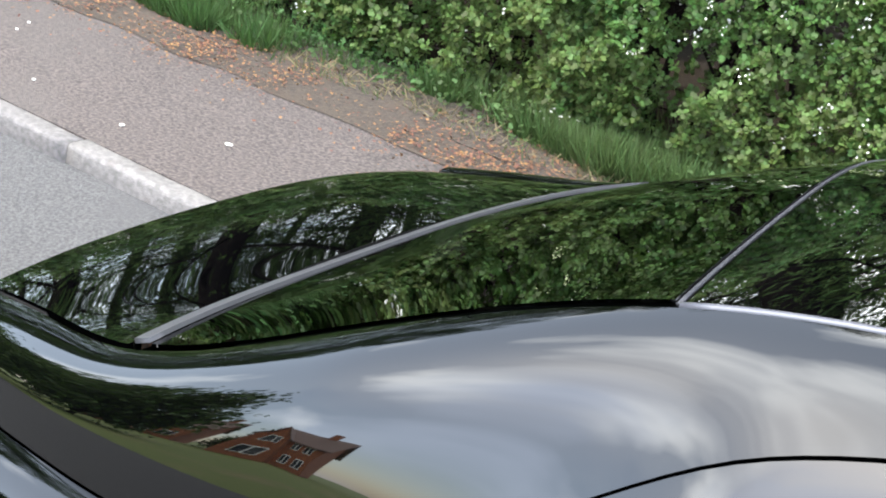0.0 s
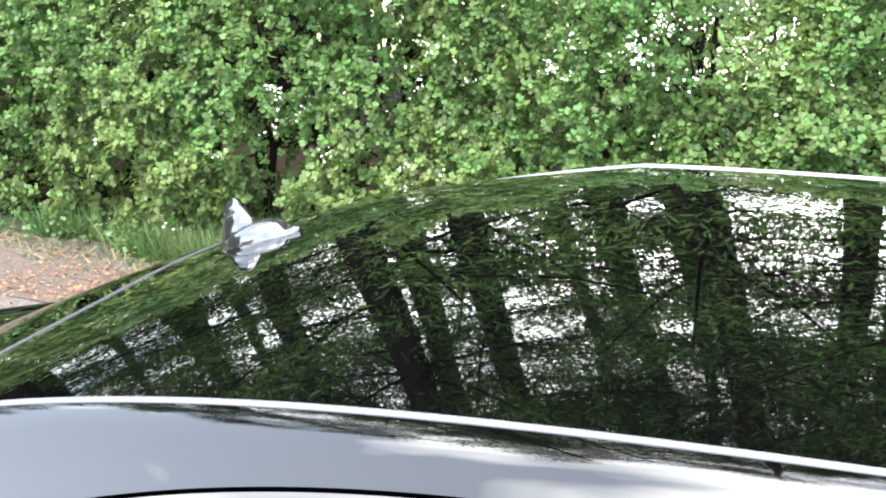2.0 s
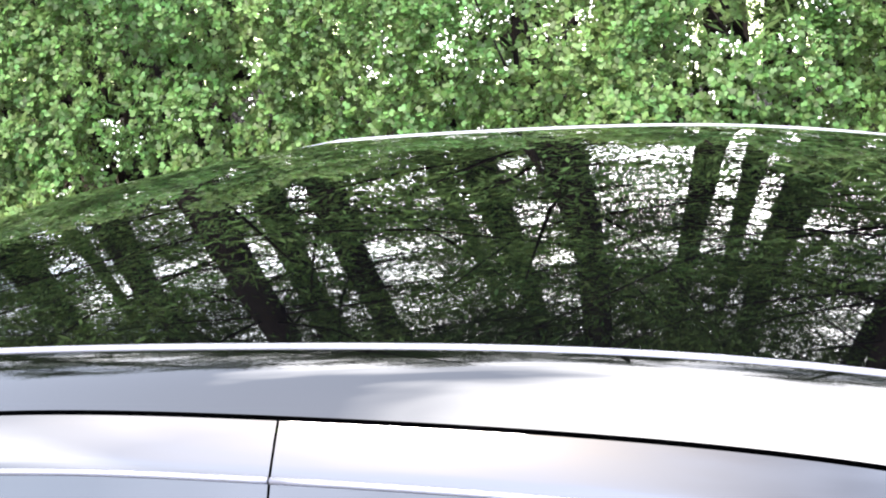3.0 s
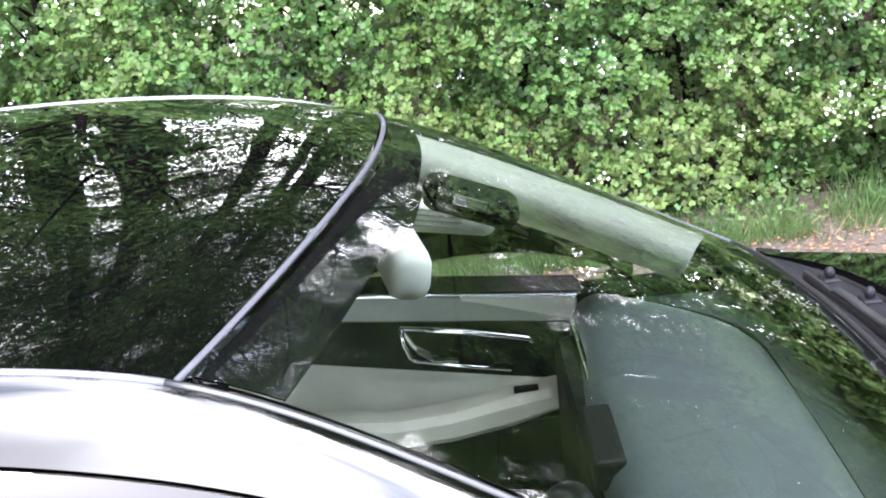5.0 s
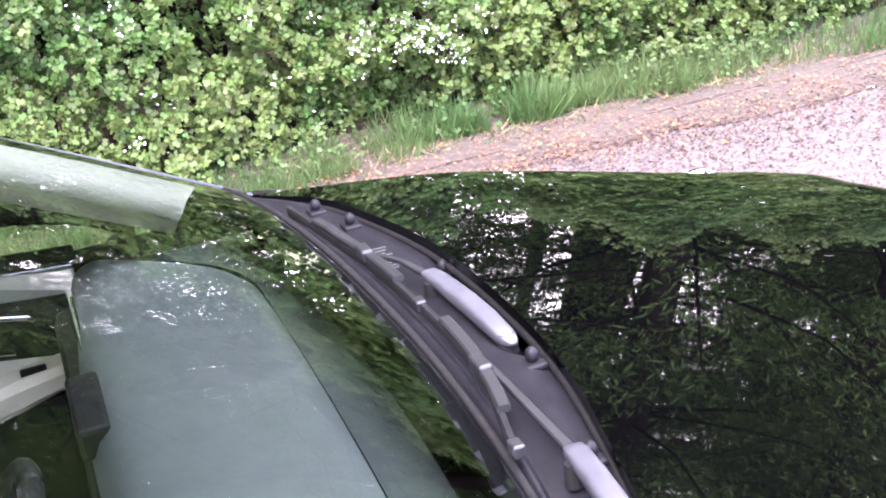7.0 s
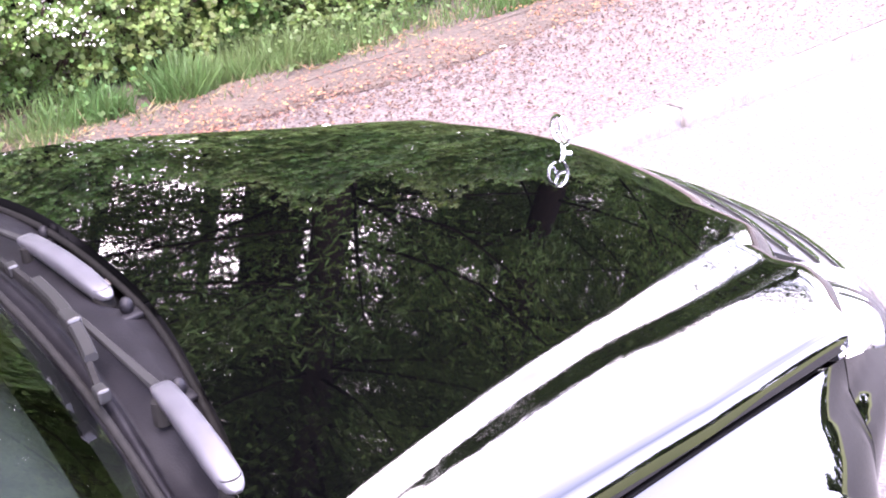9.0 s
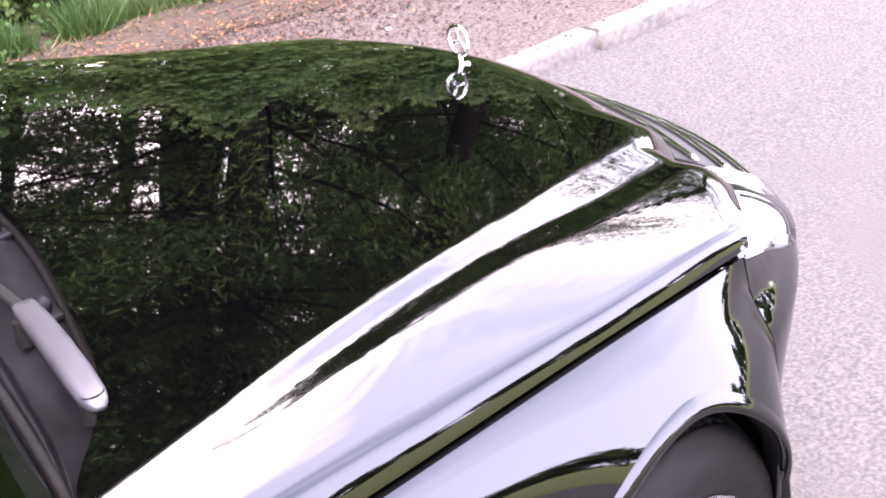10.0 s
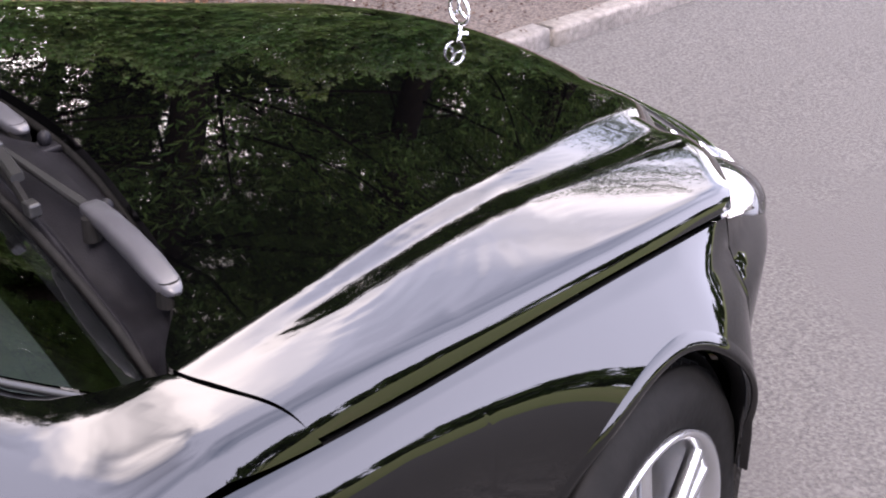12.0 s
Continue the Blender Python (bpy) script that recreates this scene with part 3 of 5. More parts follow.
def pebbles(seed=31):
    """White bits lying on road and pavement."""
    rng = np.random.default_rng(seed)
    bm = bmesh.new()
    for q in range(70):
        px, py = rng.uniform(-8, 6), rng.choice([rng.uniform(1.6, 2.9), rng.uniform(0.95, 1.4)])
        pz = PAVE_Z if py > 1.5 else -0.03
        m = Matrix.Translation((px, py, pz + 0.004)) @ Matrix.Rotation(rng.uniform(0, 6.28), 4, "Z") @ Matrix.Diagonal((rng.uniform(0.006, 0.022), rng.uniform(0.005, 0.014), 0.005, 1))
        bmesh.ops.create_icosphere(bm, subdivisions=1, radius=1.0, matrix=m)
    return tagged(part("pebbles", bm, M_BLOSSOM, None), "small white stones lying on the tarmac", "pebbles", kind="stuff")


pebbles()

def gravel(seed=37, count=9000):
    """Reddish grit on the pavement ahead of the car."""
    rng = np.random.default_rng(seed)
    x = 0.6 + np.abs(rng.normal(0, 2.6, count))
    y = 2.85 - np.abs(rng.normal(0, 0.62, count))
    keep = (y > 1.45) & (x < 7)
    x, y = x[keep], y[keep]
    n = len(x)
    along = np.stack([rng.normal(0, 1, n), rng.normal(0, 1, n), rng.normal(0, 0.1, n)], 1)
    normal = np.stack([rng.normal(0, 0.2, n), rng.normal(0, 0.2, n), np.ones(n)], 1)
    ob = scatter_mesh("gravel", LOBED, np.stack([x, y, np.full(n, PAVE_Z + 0.006)], 1), along, normal, rng.uniform(0.006, 0.015, n), M_GRIT, None, 0.4)
    return tagged(ob, "reddish brown grit lying on the pavement", "gravel", kind="stuff")


gravel()

# ---- pines behind the hedge ----
def pine(seed, height, per=80, needle=(0.055, 0.115)):
    rng = np.random.default_rng(seed)
    tree = thing("pine_tree", "tall dark pine with a bare trunk behind the hedge", "tree", "pines behind the hedge")
    t = np.linspace(0, 1, 12)
    line = np.stack([0.25 * np.sin(t * 3 + seed), 0.2 * np.cos(t * 2.3 + seed), t * height], 1)
    v, f = tube_data(line, np.linspace(0.17, 0.03, 12), 8)
    sv, sf, off = [v], list(f), len(v)
    tips = []
    for k in range(92):
        h = rng.uniform(0.13, 0.985)
        a = np.array([np.interp(h, t, line[:, j]) for j in range(3)])
        ang, reach = rng.uniform(0, 2 * math.pi), (1.22 - h) * rng.uniform(1.4, 2.9) + 0.3
        b = a + np.array((math.cos(ang) * reach, math.sin(ang) * reach, reach * rng.uniform(-0.30, 0.55)))
        c = (a + b) / 2 + np.array((0, 0, -0.08 * reach))
        v, f = tube_data([a, c, b], [0.024 * (1.2 - h), 0.013 * (1.2 - h), 0.005], 5)
        sv.append(v)
        sf += [tuple(i + off for i in face) for face in f]
        off += len(v)
        bare = rng.random() < 0.05
        for s in np.linspace(0.35, 1.0, 7):
            if not bare:
                tips.append((a + (b - a) * s, b - a))
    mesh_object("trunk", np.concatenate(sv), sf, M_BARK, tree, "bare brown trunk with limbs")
    o = np.repeat(np.array([p for p, _ in tips]), per, 0)
    d = np.repeat(np.array([q / (np.linalg.norm(q) + 1e-6) for _, q in tips]), per, 0)
    n = len(o)
    o = o + rng.normal(0, 0.165, (n, 3)) * np.array((1, 1, 0.85))
    scatter_mesh("crown", NEEDLE, o, d * 0.7 + rng.normal(0, 0.7, (n, 3)) + np.array((0, 0, 0.3)), rng.normal(0, 1, (n, 3)), rng.uniform(*needle, n), M_LEAF2, tree)
    return tree


pines = [pine(3, 13.0), pine(8, 15.0), pine(14, 11.5)]
back_pine = pine(22, 13.4, 58, (0.075, 0.155))
back_pine.location = (-47.0, 7.4, -0.05)
rng_p = np.random.default_rng(77)
spots_p = [(-16 + 1.08 * i + rng_p.uniform(-0.4, 0.4), 6.6 + (i % 3) * 1.9 + rng_p.uniform(-0.6, 0.6)) for i in range(29)]
# a thicker stand further along the road, and back rows that close the wood
spots_p += [(0.4 + 2.1 * i + rng_p.uniform(-0.4, 0.4), 8.8 + (i % 2) * 2.0 + rng_p.uniform(-0.5, 0.5)) for i in range(7)]
spots_p += [(-18 + 2.3 * i + rng_p.uniform(-0.7, 0.7), 12.4 + (i % 3) * 1.5 + rng_p.uniform(-0.5, 0.5)) for i in range(17)]
spots_p += [(-18 - 2.0 * i + rng_p.uniform(-0.6, 0.6), 5.6 + (i % 3) * 1.6 + rng_p.uniform(-0.5, 0.5)) for i in range(14)]
spots_p += [(5.2 + 2.3 * i + 0.5 * math.sin(i * 2.7), 10.8 + (i % 2) * 1.3) for i in range(5)]
for i, (px, py) in enumerate(spots_p):
    m = Matrix.Translation((px, py, -0.05 if py < 11 else -1.0)) @ Matrix.Rotation(rng_p.uniform(0, 6.28), 4, "Z") @ Matrix.Scale(rng_p.uniform(0.95, 1.30), 4)
    if i < 3:
        pines[i].matrix_basis = m
    else:
        copy_thing(back_pine if py > 12 or px < -20 else pines[i % 3], m)

# dark shrubs and bare wood floor under the pines, the floor darkened for shade
sheet("wood_floor", "leaf mould under the pines, darkened for its shade", "ground", M_SHADED_MULCH, -60, 40, 5.1, 10.5, -0.02)


# ---- across the road: grass, low trees, brick houses ----
def leafy_tree(name, label, seed, height, spread, trunk_h, count, mat, leaf=(0.10, 0.22), shape=LOBED):
    rng = np.random.default_rng(seed)
    tree = thing(name, label, "tree")
    line = np.array([(0, 0, 0), (0.1, 0.05, trunk_h * 0.6), (0.05, 0.0, height * 0.6), (0.0, 0.1, height * 0.9)])
    v, f = tube_data(line, [height * 0.035, height * 0.028, height * 0.015, 0.02], 8)
    sv, sf, off = [v], list(f), len(v)
    blobs = []
    for k in range(22):
        ang, h = rng.uniform(0, 6.28), rng.uniform(trunk_h, height)
        r = spread * math.sqrt(max(0.05, 1 - ((h - (trunk_h + height) / 2) / ((height - trunk_h) / 2 + 0.3)) ** 2)) * rng.uniform(0.35, 0.95)
        b = np.array((math.cos(ang) * r, math.sin(ang) * r, h))
        a = np.array((0, 0, max(0.3, h - r * 0.8)))
        v, f = tube_data([a, (a + b) / 2 + (0, 0, 0.1), b], [height * 0.010, height * 0.007, 0.01], 5)
        sv.append(v)
        sf += [tuple(i + off for i in face) for face in f]
        off += len(v)
        blobs.append(b)
    mesh_object("trunk", np.concatenate(sv), sf, M_BARK, tree)
    o = np.array(blobs)[rng.integers(0, len(blobs), count)] + rng.normal(0, spread * 0.23, (count, 3))
    o[:, 2] = np.maximum(o[:, 2], 0.1)
    scatter_mesh("crown", shape, o, rng.normal(0, 1, (count, 3)), rng.normal(0, 1, (count, 3)) + (0, 0, 0.6), rng.uniform(*leaf, count), mat, tree)
    return tree


t1 = leafy_tree("broadleaf_tree", "dark green broadleaf tree across the road", 4, 7.5, 3.2, 0.5, 9000, M_BROAD, (0.22, 0.46))
t1.location = (-34.0, -16.0, -0.03)
rng_t = np.random.default_rng(15)
far_trees = [(-17.5, -8.6, 0.75), (-27.0, -6.0, 0.80), (-31.0, -8.5, 1.15), (-30.0, -30.0, 0.8), (-40.0, 3.0, 1.40), (-43.0, -1.0, 1.45), (-41.0, -5.5, 1.40), (-37.0, -9.5, 1.25)]
# a low line of trees along the far side of the field
for q in range(34):
    az = radians(84 + 2.75 * q + rng_t.uniform(-0.8, 0.8))
    reach = rng_t.uniform(44, 54)
    far_trees.append((reach * math.sin(az), -1.0 + reach * math.cos(az), rng_t.uniform(0.30, 0.50) * (1.45 if q % 9 == 4 else 1.0)))
low_tree = leafy_tree("broadleaf_tree", "low green tree at the far side of the field", 9, 7.5, 3.2, 0.5, 2600, M_BROAD, (0.40, 0.80))
for k, (tx, ty, sc) in enumerate(far_trees):
    copy_thing(t1 if sc > 0.72 else low_tree, Matrix.Translation((tx, ty, 0.10)) @ Matrix.Rotation(k * 1.3, 4, "Z") @ Matrix.Scale(sc, 4))
low_tree.matrix_basis = Matrix.Translation((20.0, -48.0, 0.10)) @ Matrix.Scale(0.45, 4)


# unseen shrubs, added to block the sky between hedge and pine crowns
shrub = leafy_tree("evergreen_shrub", "added evergreen shrub under the pines, closing out the sky", 6, 3.6, 1.7, 0.3, 9000, M_LEAF2, (0.09, 0.20), NEEDLE)
shrub.location = (-13.0, 5.9, -0.02)
for k in range(8):
    copy_thing(shrub, Matrix.Translation((-10.0 + 3.4 * k, 6.0 + 0.9 * (k % 2), -0.02)) @ Matrix.Rotation(k * 1.7, 4, "Z") @ Matrix.Scale(0.62 + 0.10 * (k % 4), 4))
    copy_thing(shrub, Matrix.Translation((-12.2 + 3.7 * k, 9.2 + 0.8 * (k % 3), -0.1)) @ Matrix.Rotation(k * 2.3, 4, "Z") @ Matrix.Scale(0.75 + 0.12 * (k % 3), 4))


def gable_roof(w, d, eaves, ridge, over=0.35, thick=0.16):
    """A pitched roof with its ridge along x."""
    bm = bmesh.new()
    rows = []
    for x in (-w / 2 - over, w / 2 + over):
        rows.append([bm.verts.new((x, y, z)) for y, z in ((-d / 2 - over, eaves - 0.12), (0, ridge), (d / 2 + over, eaves - 0.12), (d / 2 + over, eaves - 0.12 - thick), (0, ridge - thick * 1.3), (-d / 2 - over, eaves - 0.12 - thick))])
    for q in range(6):
        bm.faces.new((rows[0][q], rows[0][(q + 1) % 6], rows[1][(q + 1) % 6], rows[1][q]))
    for a, b, c, e in ((0, 1, 4, 5), (1, 2, 3, 4)):
        for row in rows:
            bm.faces.new([row[q] for q in (a, b, c, e)])
    return bm


def gable_wall(w, d, eaves, ridge):
    """Brick box with pointed ends below a roof along x."""
    bm = bmesh.new()
    ends = [[bm.verts.new((x, y, z)) for y, z in ((-d / 2, 0), (d / 2, 0), (d / 2, eaves), (0, ridge - 0.2), (-d / 2, eaves))] for x in (-w / 2, w / 2)]
    for e in ends:
        bm.faces.new(e)
    for q in range(5):
        bm.faces.new((ends[0][q], ends[0][(q + 1) % 5], ends[1][(q + 1) % 5], ends[1][q]))
    return bm


def house_window(h, x, y, z, w, tall):
    win = part("window", boxed((x - w / 2, y - 0.06, z), (x + w / 2, y + 0.05, z + tall), 0.02), M_WHITE, h, "white framed window")
    for side in (-1, 1):
        part("pane", boxed((x + side * w / 4 - w / 4 + 0.07, y + 0.03, z + 0.09), (x + side * w / 4 + w / 4 - 0.07, y + 0.058, z + tall - 0.09)), M_WINDOW, win)


def house(x, y, turn, w, d, eaves, ridge, label):
    """Two storeys, with a gabled bay towards the road."""
    h = thing("brick_house", label, "house", "houses across the road")
    part("wall", gable_wall(w, d, eaves, ridge), M_BRICK, h)
    part("roof", gable_roof(w, d, eaves, ridge), M_TILE, h, "brown tiled pitched roof")
    turned = Matrix.Translation((-w * 0.22, d / 2 + 0.4, 0)) @ Matrix.Rotation(radians(90), 4, "Z")
    for name, bm, mat in (("bay_wall", gable_wall(3.4, w * 0.40, eaves, ridge - 0.7), M_BRICK), ("bay_roof", gable_roof(3.4, w * 0.40, eaves, ridge - 0.7, 0.25), M_TILE)):
        bm.transform(turned)
        part(name, bm, mat, h)
    part("chimney", boxed((w * 0.30, -0.35, ridge - 0.6), (w * 0.30 + 0.7, 0.35, ridge + 0.9), 0.03), M_BRICK, h)
    face = d / 2 + 2.1
    for zz, tall in ((0.8, 1.4), (3.3, 1.2)):
        house_window(h, -w * 0.22, face, zz, 1.9, tall)
        house_window(h, w * 0.14, d / 2, zz, 1.3, tall)
        house_window(h, w * 0.36, d / 2, zz, 1.3, tall)
    h.matrix_basis = Matrix.Translation((x, y, 0.05)) @ Matrix.Rotation(radians(turn), 4, "Z")
    return h


house(-24.0, -30.0, -20, 9.5, 7.0, 4.7, 7.4, "red brick house with a brown tiled roof")
house(-39.0, -27.0, -35, 9.0, 7.0, 4.7, 7.4, "red brick house among trees across the road")


# ---- the car: lines of the body, near side as positive width ----
car = thing("car", "glossy black saloon car parked at the kerb", "car")
# the car leans to fit its far side to the camera's view; the road falls towards the kerb with it
CAMBER = radians(1.3)
car.matrix_basis = Matrix.Translation((0, -0.65, 1.0)) @ Matrix.Rotation(-CAMBER, 4, "X") @ Matrix.Translation((0, 0.65, -1.0))
# rail: edge of roof and windows, from boot to windscreen foot (x, width, height)
RAIL = spline([(-4.05, 0.600, 0.950), (-3.86, 0.645, 0.996), (-3.705, 0.680, 1.034), (-3.45, 0.662, 1.163), (-3.14, 0.622, 1.320), (-2.9, 0.612, 1.386),
               (-2.57, 0.610, 1.431), (-2.2, 0.610, 1.454), (-1.85, 0.611, 1.461), (-1.58, 0.613, 1.444), (-1.42, 0.619, 1.416), (-1.25, 0.648, 1.352), (-0.9, 0.730, 1.170), (-0.6, 0.815, 0.995), (-0.53, 0.835, 0.955)])
# middle line of the glasshouse
MID = spline([(-3.76, 0.998), (-3.5, 1.146), (-3.3, 1.247), (-3.15, 1.316), (-3.05, 1.362), (-2.93, 1.407), (-2.75, 1.444), (-2.45, 1.478), (-2.1, 1.499), (-1.85, 1.506), (-1.6, 1.494), (-1.27, 1.452), (-1.0, 1.318), (-0.75, 1.166), (-0.53, 1.020)])
# lower edge of the roof side, down the pillars
SIDE = spline([(-4.05, 0.690, 0.862), (-3.75, 0.765, 0.908), (-3.5, 0.795, 0.945), (-3.3, 0.785, 1.025), (-3.13, 0.750, 1.160), (-3.02, 0.728, 1.255), (-2.93, 0.712, 1.302),
               (-2.8, 0.702, 1.348), (-2.55, 0.692, 1.398), (-2.2, 0.690, 1.417), (-1.88, 0.690, 1.416), (-1.65, 0.692, 1.402), (-1.45, 0.698, 1.370), (-1.25, 0.722, 1.312), (-1.0, 0.800, 1.165), (-0.85, 0.876, 1.030), (-0.74, 0.930, 0.940), (-0.65, 0.946, 0.910), (-0.56, 0.942, 0.903), (-0.43, 0.922, 0.886)])
BELT = spline([(-4.1, 0.775, 0.822), (-3.6, 0.850, 0.882), (-3.2, 0.885, 0.925), (-2.8, 0.900, 0.945), (-1.8, 0.912, 0.940), (-0.7, 0.920, 0.895), (-0.43, 0.924, 0.882)])
# shut line between bonnet and wing
SHUT = spline([(-0.57, 0.944, 0.905), (-0.43, 0.920, 0.885), (-0.10, 0.857, 0.846), (0.15, 0.815, 0.824), (0.42, 0.772, 0.797)])
BONNET_MID = spline([(-0.375, 1.010), (-0.1, 0.982), (0.2, 0.944), (0.42, 0.909), (0.52, 0.890), (0.60, 0.873), (0.70, 0.850)])
CROWN = spline([(-0.62, 0.058), (-0.45, 0.046), (-0.2, 0.031), (0.2, 0.030), (0.7, 0.030)])


def fit_drop(x, side):
    """Lowers the far rear quarter and near windscreen pillar to fit the camera's view of their outline."""
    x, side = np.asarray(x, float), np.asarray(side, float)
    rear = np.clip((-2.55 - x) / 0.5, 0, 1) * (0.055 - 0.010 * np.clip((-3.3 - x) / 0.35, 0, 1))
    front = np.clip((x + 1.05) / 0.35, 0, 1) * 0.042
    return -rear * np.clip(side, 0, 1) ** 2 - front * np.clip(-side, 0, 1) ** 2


def glasshouse(x0_at, x1_at, nu, nv, inset=0.0, lift=0.0, power=2.4):
    """Points between two cross lines given by x as functions of the share of the half width."""
    v = np.linspace(-1, 1, nv)
    u = np.linspace(0, 1, nu)
    x = x0_at(v)[None, :] * (1 - u[:, None]) + x1_at(v)[None, :] * u[:, None]
    rail, mid = RAIL(x), MID(x)
    g = np.zeros((nu, nv, 3))
    g[..., 0] = x
    g[..., 1] = v[None, :] * (rail[..., 0] - inset)
    g[..., 2] = rail[..., 1] + (mid - rail[..., 1]) * (1 - np.abs(v[None, :]) ** power) + lift + fit_drop(x, v[None, :] + 0 * x)
    return g


def roof_front(v):
    return -1.268 + 0.059 * v - 0.100 * v**2


def roof_back(v):
    return -3.172 - 0.036 * v + 0.012 * v**2


roof = panel("roof", glasshouse(lambda v: roof_back(v) + 0.006, lambda v: roof_front(v) - 0.006, 60, 60, 0.004), M_PAINT, car, "gloss black roof")
screen = panel("windscreen", glasshouse(lambda v: roof_front(v) + 0.006, lambda v: -0.535 - 0.037 * v - 0.058 * v**2, 50, 50, 0.012, 0.002), M_GLASS, car, "curved clear windscreen", 0.004)
back_glass = panel("rear_window", glasshouse(lambda v: -3.722 + 0.030 * v + 0.078 * v**2, lambda v: roof_back(v) - 0.006, 40, 50, 0.012, 0.002), M_DARKGLASS, car, "dark tinted rear window", 0.004)
# dark sheet stands in for the shade inside the rear window
back_inner = panel("rear_window_shade", glasshouse(lambda v: -3.62 - 0.01 * v**2, lambda v: roof_back(v) - 0.03, 10, 20, 0.06, -0.03), M_INTERIOR, car, "dark sheet for the unlit cabin behind the rear window")


def edge_strip(name, g, mat, radius, label, sides=6):
    return tube(name, g, radius, mat, car, label, sides)


front_line = glasshouse(lambda v: roof_front(v), lambda v: roof_front(v) + 0.001, 2, 40, 0.006, -0.001)[0]
edge_strip("windscreen_seal", front_line, M_SEAL, 0.004, "grey seal along the top of the windscreen")
back_line = glasshouse(lambda v: roof_back(v), lambda v: roof_back(v) + 0.001, 2, 40, 0.006, -0.001)[0]
edge_strip("rear_window_seal", back_line, M_SEAL, 0.0028, "grey seal along the top of the rear window")
foot_line = glasshouse(lambda v: -3.749 + 0.030 * v + 0.083 * v**2, lambda v: -3.744 + 0.030 * v + 0.083 * v**2, 2, 40, 0.012, 0.0)[0]
foot = np.stack([foot_line, foot_line + np.array((0.022, 0, 0.011))], 0)
panel("rear_window_strip", foot + np.array((-0.006, 0, 0.004)), M_STRIP, car, "grey strip at the foot of the rear window", 0.006)


def roof_side(sign, x0, x1, name, mat, label="", n=90, back=0.0):
    """The roof's side between rail and door gap, flat at the rail and turning down."""
    w = np.linspace(0, 1, 26)
    lean = 3 * w * (1 - w) ** 2 * 0.38 + 3 * w**2 * (1 - w) * 0.70 + w**3
    x = x0 + (x1 + back * lean[None, :] - x0) * np.linspace(0, 1, n)[:, None]
    a, b = RAIL(x), SIDE(x)
    t = w[None, :, None]
    dy, dz = (b - a)[..., :1], (a - b)[..., 1:]
    p0 = a + np.array((0.006, -0.001))
    flat = np.clip((-3.05 - x) / 0.35, 0, 1)[..., None]
    p1 = p0 + np.concatenate([(0.38 + 0.18 * flat) * dy, -(0.20 - 0.19 * flat) * dz], 2)
    p2 = b + np.concatenate([-(0.30 - 0.16 * flat) * dy, (0.40 + 0.14 * flat) * dz], 2)
    fall = fit_drop(x, np.full(x.shape, float(sign)))
    c = (1 - t) ** 3 * p0 + 3 * t * (1 - t) ** 2 * p1 + 3 * t * t * (1 - t) * p2 + t**3 * b
    g = np.zeros((n, 26, 3))
    g[..., 0] = x
    # run level into the bonnet's rear corner
    blend = np.clip((x + 0.76) / 0.20, 0, 1)
    blend = blend * blend * (3 - 2 * blend)
    zb = np.array([[bonnet_height(max(a0, -0.57), y0) if k0 > 0 else 0.0 for a0, y0, k0 in zip(*row)] for row in zip(x, c[..., 0], blend)])
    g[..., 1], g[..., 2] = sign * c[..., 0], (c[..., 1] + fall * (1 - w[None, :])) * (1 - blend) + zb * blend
    return panel(name, g, mat, car, label)


def front_pillar_trim(sign):
    """Black edge moulding and bright strip along the rail."""
    x = np.linspace(-3.12, -0.58, 90)
    r = RAIL(x)
    line = np.stack([x, sign * (r[:, 0] + 0.001), r[:, 1] - 0.001 + fit_drop(x, np.full(90, float(sign)))], 1)
    tube("roof_moulding", line[x < (-1.30 if sign > 0 else -1.425)], 0.0046, M_SILVER, car, "grey roof moulding strip", 6)
    tube("pillar_moulding", line[x > (-1.32 if sign > 0 else -1.44)], 0.0045, M_TRIM, car, "black moulding beside the windscreen", 6)


for sign in (-1, 1):
    front_pillar_trim(sign)

def shoulder(sign):
    """Flat shoulder of the rear wing, between the pillar's foot and the side."""
    x = np.linspace(-4.05, -3.12, 50)
    a, b = SIDE(x), BELT(x)
    a[:, 1] = np.minimum(a[:, 1], b[:, 1] + 0.14)
    t = np.linspace(0, 1, 16)[None, :, None]
    m = (a + b) / 2 + np.array((0.018, 0.012))
    c = (1 - t) ** 2 * (a[:, None] + (0.002, -0.003)) + 2 * t * (1 - t) * m[:, None] + t**2 * b[:, None]
    g = np.zeros((50, 16, 3))
    g[..., 0], g[..., 1], g[..., 2] = x[:, None], sign * c[..., 0], c[..., 1]
    return panel("shoulder", g, M_PAINT, car, "gloss black shoulder of the rear wing")


for sign in (-1, 1):
    shoulder(sign)

# ---- boot ----
v = np.linspace(-1, 1, 50)
u = np.linspace(0, 1, 40)
boot = np.zeros((40, 50, 3))
bx = (-3.755 + 0.030 * v + 0.079 * v**2)[None, :] * (1 - u[:, None]) + (-4.075 + 0.06 * v**2)[None, :] * u[:, None]
boot[..., 0] = bx
boot[..., 1] = v[None, :] * (RAIL(bx)[..., 0] - 0.006)
BOOT_MID = spline([(-4.09, 0.950), (-4.02, 0.975), (-3.88, 1.003), (-3.69, 1.016)])
boot[..., 2] = BOOT_MID(bx) + (RAIL(bx)[..., 1] - BOOT_MID(bx)) * np.abs(v[None, :]) ** 2.6
boot[..., 2] += fit_drop(bx, v[None, :] + 0 * bx)
panel("boot_lid", boot, M_PAINT, car, "gloss black boot lid")
tail = np.zeros((12, 50, 3))
k = np.linspace(0, 1, 12)[:, None]
tail[..., 0] = boot[-1, :, 0][None] - 0.03 * np.sin(k * 3.0) - 0.002
tail[..., 1] = boot[-1, :, 1][None] * (1 + 0.10 * k)
